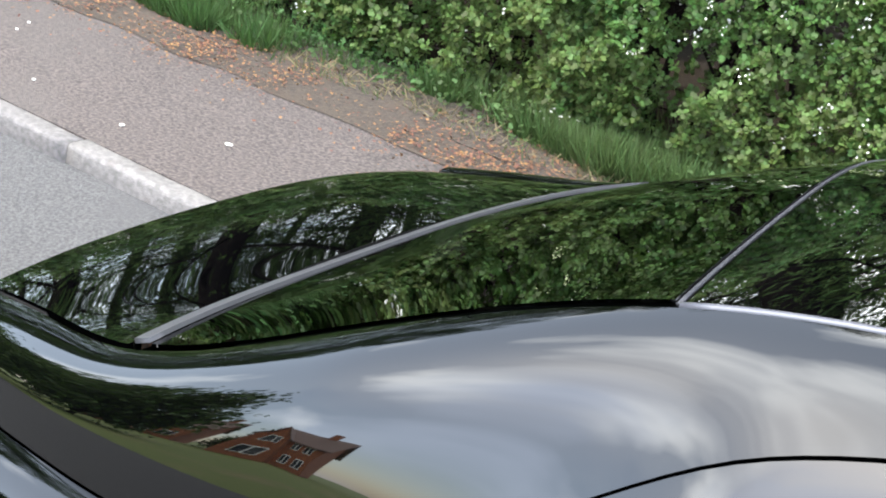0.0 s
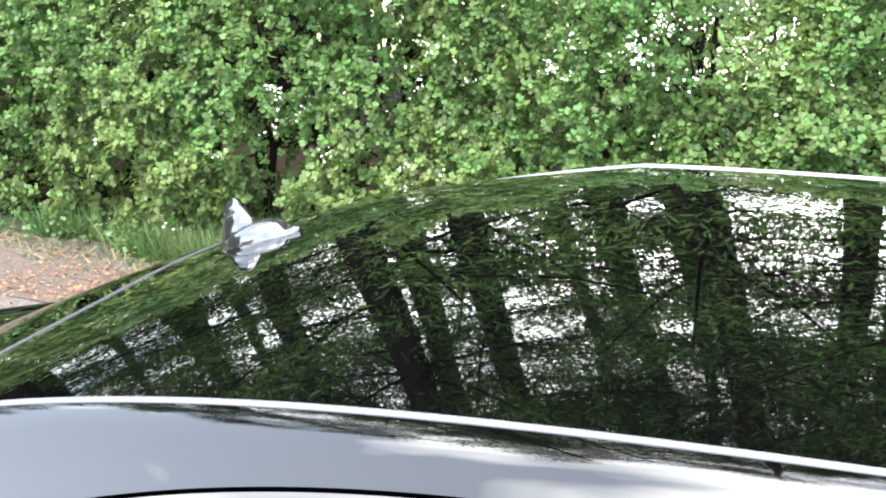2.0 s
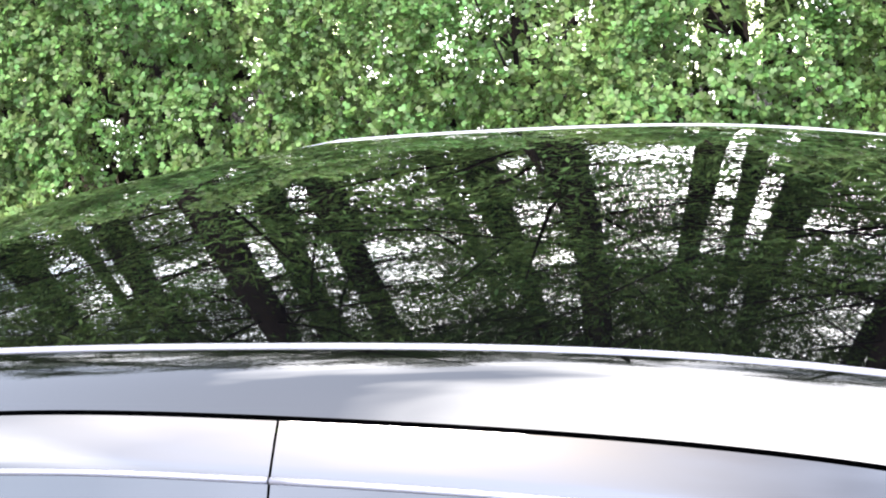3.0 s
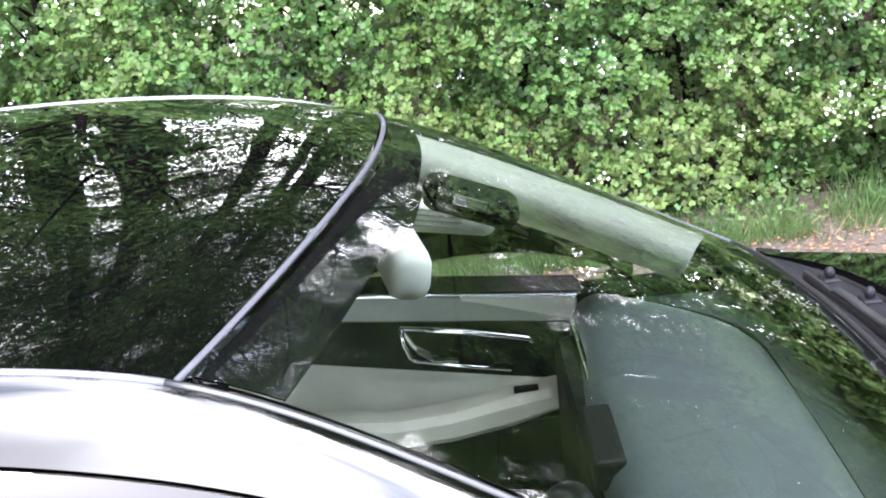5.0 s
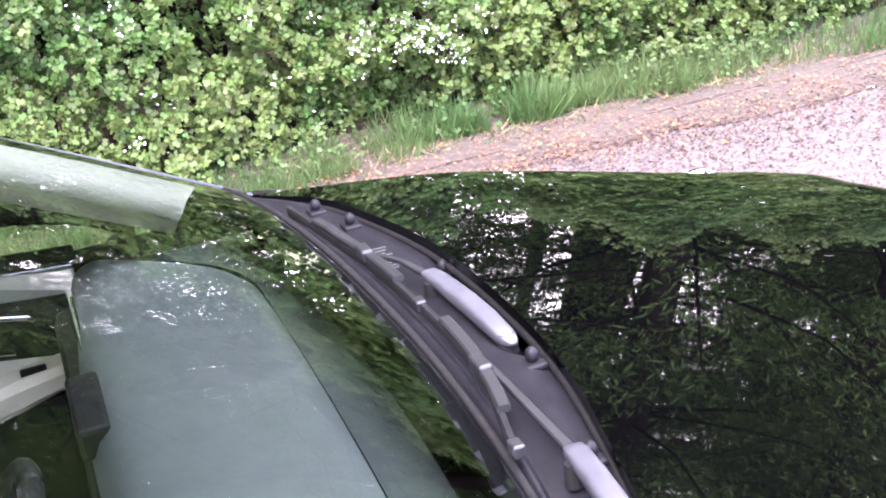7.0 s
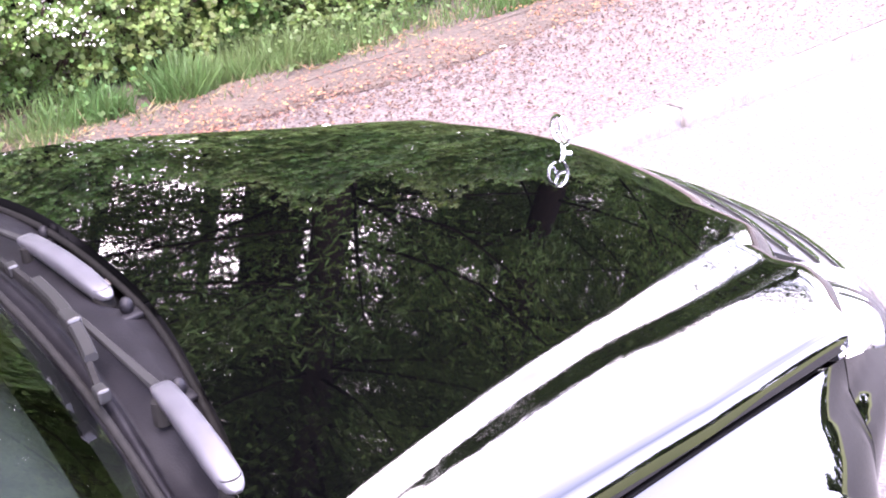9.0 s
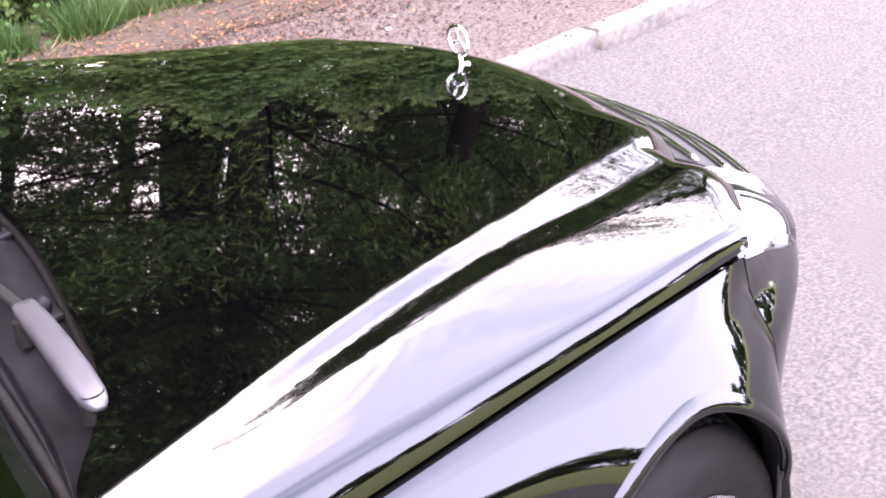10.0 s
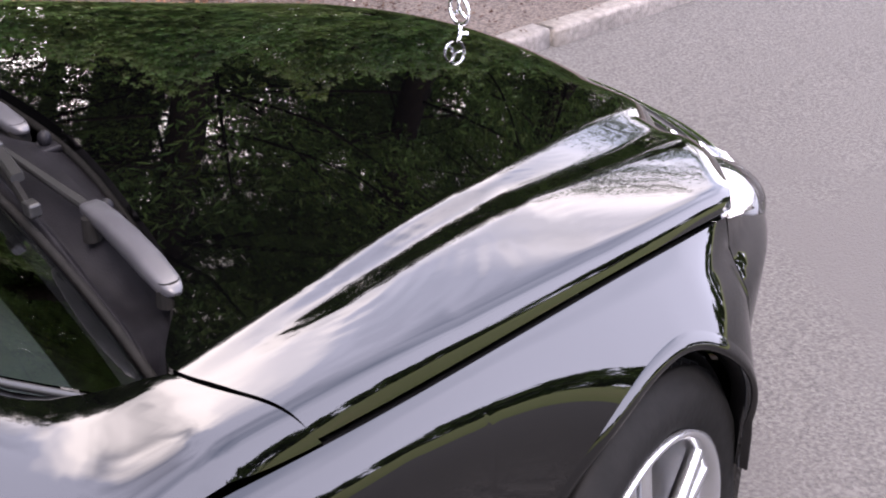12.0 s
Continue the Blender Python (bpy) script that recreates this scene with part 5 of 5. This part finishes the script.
cv = np.linspace(-0.872, 0.872, 90)
ck = np.linspace(0, 1, 44)
ws_foot = glasshouse(lambda v: -0.535 - 0.037 * v - 0.058 * v**2, lambda v: -0.534 - 0.037 * v - 0.058 * v**2, 2, 90, 0.010, 0.0)[0]
ws_foot[:, 1] *= 0.985
bt = np.clip(np.abs(cv), 0, 0.94)
bon_x = REAR_X(bt)
bon_ys, bon_zs = SHUT(np.clip(bon_x, -0.57, 1)).T
bon_z = np.interp(bt, tt, half[0, :, 2])
bon_edge = np.stack([bon_x + 0.012, np.sign(cv) * bt * bon_ys, bon_z - 0.020], 1)
PROFILE_K = [0.0, 0.05, 0.09, 0.20, 0.24, 0.30, 0.62, 0.70, 0.88, 1.0]
PROFILE_Z = [0.000, -0.020, -0.026, -0.006, -0.010, -0.026, -0.004, -0.002, -0.010, -0.045]
cowl = ws_foot[:, None] * (1 - ck[None, :, None]) + bon_edge[:, None] * ck[None, :, None]
cowl[..., 2] += np.interp(ck, PROFILE_K, PROFILE_Z)[None, :]
# wells round the wiper pivots
cowl[..., 2] -= 0.040 * np.exp(-(((cowl[..., 0] + 0.378) / 0.034) ** 4) - ((cowl[..., 1] - 0.010) / 0.175) ** 6)
cowl[..., 2] -= 0.030 * np.exp(-(((cowl[..., 0] + 0.475) / 0.030) ** 2) - ((cowl[..., 1] + 0.610) / 0.095) ** 2)
cowl_ob = panel("cowl_panel", cowl, M_COWL, car, "grey grained plastic cowl below the windscreen", 0.02)
tube("windscreen_foot_seal", ws_foot + np.array((0.012, 0, -0.004)), 0.006, M_RUBBER, car, "black rubber seal")
tube("bonnet_seal", bon_edge[4:-4] + np.array((-0.012, 0, -0.006)), 0.008, M_RUBBER, car, "black rubber bonnet seal")


def cowl_at(x, y):
    """Height of the cowl near a place."""
    d = (cowl[..., 0] - x) ** 2 + (cowl[..., 1] - y) ** 2
    return float(cowl[np.unravel_index(d.argmin(), d.shape)][2])


def cowl_z(x, y):
    """Height of the cowl at a place, between its points."""
    j = int(np.clip(np.searchsorted(cowl[:, 20, 1], y), 1, len(cv) - 1))
    w = (y - cowl[j - 1, 20, 1]) / (cowl[j, 20, 1] - cowl[j - 1, 20, 1])
    row = cowl[j - 1] * (1 - w) + cowl[j] * w
    return float(np.interp(x, row[:, 0], row[:, 2]))


# dark patch for the shade in the opening under the passenger's wiper arm
well = np.zeros((16, 24, 3))
for q, sy in enumerate(np.linspace(-1, 1, 24)):
    reach = 0.033 * (1 - abs(sy) ** 3) + 0.002
    for r, sx in enumerate(np.linspace(-1, 1, 16)):
        wx, wy = -0.380 + 0.006 * sy + reach * sx, 0.008 + 0.170 * sy
        well[r, q] = (wx, wy, cowl_z(wx, wy) + 0.003)
panel("wiper_well", well, M_INTERIOR, cowl_ob, "dark patch for the shade in the opening under the wiper arm", 0.002, hub=np.array((-0.4, 0, 0.5)))


def clip_peg(x, y):
    z = cowl_at(x, y)
    bm = bmesh.new()
    block(bm, (x - 0.016, y - 0.020, z - 0.004), (x + 0.016, y + 0.020, z + 0.006), 0.003)
    bmesh.ops.create_uvsphere(bm, u_segments=12, v_segments=8, radius=0.010, matrix=Matrix.Translation((x, y, z + 0.014)) @ Matrix.Diagonal((1, 1, 1.3, 1)))
    part("clip_peg", bm, M_COWL, cowl_ob, "", True)


for px, py in ((-0.392, -0.222), (-0.428, -0.470), (-0.372, 0.190), (-0.455, 0.44), (-0.485, 0.575)):
    clip_peg(px, py)
for q in range(9):
    gx, gy = -0.455 + 0.004 * (q % 3), 0.20 + 0.012 * q
    part("vent_slot", boxed((gx - 0.012, gy - 0.003, cowl_at(gx, gy) - 0.002), (gx + 0.012, gy + 0.003, cowl_at(gx, gy) + 0.003), 0.001), M_TRIM, cowl_ob)


def wiper(name, pivot, elbow, tip, blade_a, blade_b, lift):
    w = new(name)
    w.parent = car
    tagged(w, "black wiper lying below the windscreen")
    p, e, tp = (np.array(q, float) for q in (pivot, elbow, tip))
    d = (e - p) / np.linalg.norm(e - p)
    side = np.array((-d[1], d[0], 0.0))
    side /= np.linalg.norm(side)
    at = np.array([-0.10, -0.06, 0.0, 0.2, 0.45, 0.7, 0.9, 0.98, 1.0])
    arm = p + (e - p) * at[:, None] + np.array((0, 0, 1.0)) * (0.006 * np.sin(np.clip(at, 0, 1) * math.pi))[:, None]
    bar("wiper_arm", arm, [0.010, 0.022, 0.030, 0.033, 0.032, 0.031, 0.030, 0.027, 0.018], [0.006, 0.014, 0.020, 0.026, 0.027, 0.024, 0.020, 0.014, 0.006], M_ARM, w, "grey wiper arm", side, True)
    bm = bmesh.new()
    bmesh.ops.create_cone(bm, cap_ends=True, segments=14, radius1=0.012, radius2=0.010, depth=0.030, matrix=Matrix.Translation(Vector(p + (e - p) * 0.86 + side * 0.012) + Vector((0, 0, -0.014))))
    part("arm_spring", bm, M_RUBBER, w, "dark spring end under the arm")
    bm = bmesh.new()
    bmesh.ops.create_cone(bm, cap_ends=True, segments=16, radius1=0.017, radius2=0.013, depth=0.030, matrix=Matrix.Translation(Vector(p) + Vector((0, 0, -0.008))))
    part("pivot_cap", bm, M_RUBBER, w, "black pivot cap")
    bar("wiper_rod", [e - d * 0.03, e + (tp - e) * 0.5 + np.array((0, 0, lift)), tp], [0.016, 0.010, 0.009], [0.010, 0.008, 0.007], M_TRIM, w, "black wiper rod", side)
    a, b = np.array(blade_a, float), np.array(blade_b, float)
    ts = np.linspace(0, 1, 12)[:, None]
    line = a + (b - a) * ts + np.array((0.018, 0, 0.0)) * np.sin(ts * math.pi)
    for row in line:
        row[2] = max(row[2], cowl_at(row[0], row[1]) + 0.012)
    bar("wiper_blade", line, 0.010, 0.020, M_RUBBER, w, "black rubber wiper blade")
    bar("blade_cover", line[2:10] + np.array((0.004, 0, 0.012)), 0.018, 0.012, M_TRIM, w, "black blade cover")
    part("blade_clip", boxed(b - (0.007, 0.014, 0.004), b + (0.009, 0.010, 0.014), 0.003), M_TRIM, w, "dark clip at the blade's end")
    mid = line[6]
    part("blade_joint", boxed(mid - (0.008, 0.022, 0.0), mid + (0.012, 0.022, 0.022), 0.004), M_TRIM, w, "dark joint")
    return w


M_ARM = material("satin_grey", (0.024, 0.024, 0.028), 0.36, base2=(0.033, 0.033, 0.038), scale=30)
wiper("passenger_wiper", (-0.400, -0.150, 1.000), (-0.426, 0.100, 1.018), (-0.472, 0.215, 1.020), (-0.545, 0.52, 1.01), (-0.482, -0.02, 1.02), 0.004)
wiper("driver_wiper", (-0.468, -0.690, 0.985), (-0.450, -0.470, 1.002), (-0.474, -0.03, 1.018), (-0.480, -0.03, 1.022), (-0.516, -0.455, 1.010), 0.004)

# shark-fin antenna at the back of the roof
ax0, ax1 = -3.054, -2.934
n_a = 60
rows = []
for q in range(n_a):
    s0 = q / (n_a - 1)
    x = ax0 + (ax1 - ax0) * s0
    base_z = float(MID(np.array(x))) + 0.004
    # a rounded body on a flat foot, with a swept fin at its back
    hump = 0.004 + 0.021 * max(0.0, 1 - abs((s0 - 0.44) / 0.40) ** 2.6) ** 0.8
    wid = 0.003 + 0.024 * max(0.0, 1 - abs((s0 - 0.42) / (0.42 if s0 < 0.42 else 0.58)) ** 2.2) ** 0.7
    fin = 0.046 * min(1.0, max(0.0, (s0 - 0.03) / 0.05)) ** 0.6 * min(1.0, max(0.0, (0.40 - s0) / 0.20)) ** 0.8
    prof = [(-wid, 0), (-wid * 0.92, hump * 0.5), (-wid * 0.6, hump * 0.9), (-0.007, hump), (-0.0045, hump + fin * 0.6), (0.0, hump + fin), (0.0045, hump + fin * 0.6), (0.007, hump), (wid * 0.6, hump * 0.9), (wid * 0.92, hump * 0.5), (wid, 0)]
    rows.append([(x - (0.007 * (h - hump) / 0.04 if h > hump else 0), y, base_z - 0.006 * (h == 0) + h) for y, h in prof])
M_FIN = material("antenna_paint", (0.006, 0.006, 0.007), 0.10, coat=0.5, ior=1.55)
fin_ob = panel("antenna", np.array(rows), M_FIN, car, "grey shark-fin antenna on the roof", 0.0, hub=np.array((-3.0, 0, 1.3)))
back_face = [tuple(p) for p in rows[0]]
mesh_object("antenna_back", back_face, [tuple(range(len(back_face)))], M_FIN, fin_ob)

# ---- inside, seen through the windscreen ----
M_FORE = material("dark_dash_plastic", (0.0150, 0.0205, 0.0205), 0.7, base2=(0.0185, 0.0250, 0.0250), scale=25, spec=0.2)
dash_g = np.zeros((16, 60, 3))
dv = np.linspace(-0.74, 0.74, 60)
# its front edge bows and rounds off towards the doors
dash_fore = -0.642 - 0.030 * (dv - 0.25) ** 2 - 0.19 * np.clip((np.abs(dv) - 0.42) / 0.32, 0, 1) ** 2.2
for q, (k, z) in enumerate(zip(np.linspace(0, 1, 16), [0.930, 0.948, 0.956, 0.962, 0.966, 0.969, 0.971, 0.972, 0.972, 0.970, 0.967, 0.963, 0.957, 0.946, 0.926, 0.876])):
    x = dash_fore * (1 - k) + (-0.965 - 0.03 * np.cos(dv * 2.2)) * k
    dash_g[q] = np.stack([x, dv, z - 0.022 * np.abs(dv / 0.7) ** 3 + 0.014 * np.exp(-(((dv + 0.36) / 0.17) ** 2)) * k], 1)
dash = panel("dashboard", dash_g, M_DASH, car, "dark grey-green dashboard top", 0.05, hub=np.array((-0.8, 0, 0.5)))
part("dash_front", boxed((-1.0, -0.68, 0.58), (-0.93, 0.68, 0.90), 0.03), M_INTERIOR, dash, "dark dashboard front")
# dark block stands in for the shade in the middle screen's recess
part("screen_recess", boxed((-1.000, 0.030, 0.900), (-0.948, 0.235, 0.950), 0.008), M_INTERIOR, dash, "dark block in place of the shaded recess of the middle screen")
fore = np.stack([np.stack([dash_fore + 0.002, dv, np.full(60, 0.930)], 1), np.stack([np.full(60, -0.56) - 0.05 * (dv / 0.74) ** 2, dv, np.full(60, 0.925)], 1)], 0)
panel("defroster_panel", fore, M_FORE, dash, "dark strip in front of the dashboard", 0.01, hub=np.array((-0.7, 0, 0.5)))
tube("dash_trim", [(-0.958, y, 0.905 + 0.012 * math.sin(y * 2)) for y in np.linspace(-0.1, 0.68, 20)], 0.007, M_CHROME, dash, "bright trim line", 6)
sw = new("steering_wheel")
sw.parent = car
tagged(sw, "dark steering wheel")
ang = np.linspace(0, 2 * math.pi, 40)
wheel_m = Matrix.Translation((-1.13, -0.36, 0.93)) @ Matrix.Rotation(radians(-64), 4, "Y")
tube("steering_rim", [wheel_m @ Vector((0.185 * math.cos(a), 0.185 * math.sin(a), 0)) for a in ang], 0.015, M_INTERIOR, sw, "", 8)
bm = bmesh.new()
bmesh.ops.create_uvsphere(bm, u_segments=20, v_segments=12, radius=0.075, matrix=wheel_m @ Matrix.Diagonal((1, 1.1, 0.45, 1)))
part("steering_hub", bm, M_DASH, sw, "", True)
for q in (0.3, 2.85, 4.7):
    tube("steering_spoke", [wheel_m @ Vector((r * math.cos(q), r * math.sin(q), 0)) for r in (0.05, 0.12, 0.18)], [0.022, 0.016, 0.014], M_INTERIOR, sw)

# far door, seen from inside
card = new("door_card")
card.parent = car
card.location = (0, 0, -0.036)
tagged(card, "door lining with a black top and a beige lower part")
def card_sheet(name, x0, x1, top0, top1, low0, low1, y_top, y_low, mat, label="", belly=0.0):
    a = np.linspace(0, 1, 24)
    k = np.linspace(0, 1, 10)
    g = np.zeros((24, 10, 3))
    g[..., 0] = (x0 + (x1 - x0) * a)[:, None]
    zt, zl = top0 + (top1 - top0) * a, low0 + (low1 - low0) * a
    g[..., 2] = zt[:, None] * (1 - k) + zl[:, None] * k
    g[..., 1] = y_top + (y_low - y_top) * k[None, :] - belly * np.sin(k * math.pi)[None, :]
    return panel(name, g, mat, card, label, 0.012, hub=np.array((-1.3, 1.5, 0.9)))
card_sheet("sill_cap", -1.75, -0.93, 1.085, 1.005, 1.055, 0.985, 0.80, 0.765, M_INTERIOR, "dark window sill")
tube("sill_chrome", [(-1.75, 0.757, 1.055), (-1.35, 0.757, 1.018), (-0.94, 0.757, 0.978)], 0.0045, M_CHROME, card, "bright strip along the sill")
card_sheet("upper_trim", -1.75, -0.94, 1.048, 0.974, 1.008, 0.925, 0.760, 0.752, M_GREY, "grey-beige upper trim")
card_sheet("corner_trim", -1.17, -0.945, 1.002, 0.974, 0.996, 0.930, 0.750, 0.746, M_PALE, "pale corner trim")
card_sheet("black_trim", -1.75, -0.95, 1.004, 0.921, 0.925, 0.800, 0.756, 0.750, M_INTERIOR, "black trim panel")
card_sheet("beige_lining", -1.66, -0.97, 0.918, 0.800, 0.790, 0.745, 0.750, 0.742, M_BEIGE, "beige lining", 0.008)
arm_line = [(-1.72, 0.715, 0.765), (-1.60, 0.708, 0.768), (-1.45, 0.705, 0.760), (-1.33, 0.706, 0.748), (-1.22, 0.704, 0.755), (-1.10, 0.708, 0.775), (-0.985, 0.722, 0.790)]
bar("armrest", arm_line, 0.085, [0.05, 0.062, 0.066, 0.062, 0.066, 0.07, 0.05], M_BEIGE, card, "beige padded armrest", (0, 1, 0))
part("switch", boxed((-1.085, 0.690, 0.800), (-1.035, 0.704, 0.818), 0.003), M_INTERIOR, card, "dark switch")
card_sheet("lower_lining", -1.75, -0.95, 0.74, 0.72, 0.36, 0.36, 0.735, 0.75, M_INTERIOR, "dark lower lining")
tube("handle_frame", [(-1.300, 0.742, 0.950), (-1.17, 0.740, 0.930), (-1.045, 0.742, 0.902), (-1.036, 0.743, 0.892)], 0.006, M_CHROME, card, "bright handle frame")
tube("handle_side", [(-1.300, 0.742, 0.950), (-1.296, 0.741, 0.915), (-1.286, 0.741, 0.886), (-1.275, 0.742, 0.876)], 0.005, M_CHROME, card)
tube("handle_low", [(-1.275, 0.742, 0.876), (-1.18, 0.740, 0.856), (-1.085, 0.742, 0.836)], 0.004, M_CHROME, card)
bar("pull_handle", [(-1.292, 0.738, 0.940), (-1.270, 0.728, 0.910), (-1.240, 0.722, 0.890), (-1.190, 0.726, 0.880)], [0.014, 0.016, 0.016, 0.012], [0.022, 0.020, 0.018, 0.014], M_CHROME, card, "chrome pull handle", (0, 1, 0))

# far pillar lining, visor, mirror, headlining, seats
px = np.linspace(-1.24, -0.69, 30)
pr = RAIL(px)
pg = np.stack([np.stack([px + 0.015, pr[:, 0] - 0.018, pr[:, 1] - 0.014], 1), np.stack([px - 0.01, pr[:, 0] - 0.060, pr[:, 1] - 0.022], 1), np.stack([px - 0.035, pr[:, 0] - 0.085, pr[:, 1] - 0.050], 1), np.stack([px - 0.05, pr[:, 0] - 0.06, pr[:, 1] - 0.085], 1)], 1)
panel("pillar_lining", pg, M_PALE, car, "pale lining of the far windscreen pillar", 0.01, hub=np.array((-1.0, 1.5, 1.0)))
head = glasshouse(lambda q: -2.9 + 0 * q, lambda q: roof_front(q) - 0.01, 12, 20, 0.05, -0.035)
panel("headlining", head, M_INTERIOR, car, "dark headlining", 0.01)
M_BLACK = material("black_print", (0.0015, 0.0016, 0.0018), 0.7, spec=0.03)
shade = glasshouse(lambda q: roof_front(q) + 0.012, lambda q: roof_front(q) + 0.062 - 0.030 * q, 6, 40, 0.03, -0.004)
panel("windscreen_band", shade, M_BLACK, car, "dark shaded band at the top of the windscreen", 0.002)
console = part("overhead_console", boxed((-0.075, -0.045, -0.024), (0.075, 0.045, 0.024), 0.020), M_BLACK, car, "dark sensor housing behind the windscreen", True)
console.matrix_basis = Matrix.Translation((-1.140, 0.20, 1.322)) @ Matrix.Rotation(radians(22), 4, "Y")
part("sensor_lens", boxed((-0.03, -0.048, 0.0), (0.02, -0.044, 0.016), 0.002), M_STRIP, console)
visor = part("sun_visor", boxed((-0.105, -0.018, -0.028), (0.105, 0.018, 0.028), 0.016), M_PALE, car, "pale ribbed visor", True)
visor.matrix_basis = Matrix.Translation((-1.205, 0.33, 1.266)) @ Matrix.Rotation(radians(10), 4, "Y")
for q in range(4):
    part("visor_groove", boxed((-0.06, -0.0195, -0.014 + 0.009 * q), (0.05, -0.0165, -0.011 + 0.009 * q)), M_GREY, visor)
bm = boxed((-0.030, -0.080, -0.036), (0.030, 0.080, 0.036), 0.020)
mirror = part("rear_view_mirror", bm, M_PALE, car, "pale rear-view mirror housing", True)
mirror.matrix_basis = Matrix.Translation((-1.245, 0.02, 1.297)) @ Matrix.Rotation(radians(10), 4, "Z") @ Matrix.Rotation(radians(10), 4, "Y")
tube("mirror_stalk", [(-1.235, 0.03, 1.345), (-1.225, 0.03, 1.372), (-1.215, 0.03, 1.395)], 0.012, M_INTERIOR, car)


def seat(y):
    st = new("front_seat")
    st.parent = car
    tagged(st, "beige front seat")
    part("seat_cushion", boxed((-1.75, y - 0.25, 0.40), (-1.22, y + 0.25, 0.58), 0.06), M_BEIGE, st, "", True)
    bm = boxed((-0.075, -0.24, 0.0), (0.075, 0.24, 0.62), 0.06)
    back = part("seat_back", bm, M_BEIGE, st, "", True)
    back.matrix_basis = Matrix.Translation((-1.74, y, 0.50)) @ Matrix.Rotation(radians(-20), 4, "Y")
    bm = boxed((-0.05, -0.13, 0.0), (0.05, 0.13, 0.18), 0.045)
    hr = part("headrest", bm, M_BEIGE, st, "", True)
    hr.matrix_basis = Matrix.Translation((-1.97, y, 1.12)) @ Matrix.Rotation(radians(-12), 4, "Y")


seat(-0.36)
seat(0.36)
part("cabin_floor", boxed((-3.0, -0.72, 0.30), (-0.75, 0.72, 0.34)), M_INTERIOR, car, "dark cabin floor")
# added block, hides the road that showed through below the windscreen
part("dash_base", boxed((-0.72, -0.84, 0.82), (-0.47, 0.84, 0.895)), M_INTERIOR, car, "dark block closing the gap under the windscreen")
# added panel, placed to hide the far wing from the camera
part("door_corner", boxed((-1.00, 0.795, 0.78), (-0.50, 0.810, 0.955), 0.006), M_INTERIOR, car, "dark filler panel in the corner of the far door")
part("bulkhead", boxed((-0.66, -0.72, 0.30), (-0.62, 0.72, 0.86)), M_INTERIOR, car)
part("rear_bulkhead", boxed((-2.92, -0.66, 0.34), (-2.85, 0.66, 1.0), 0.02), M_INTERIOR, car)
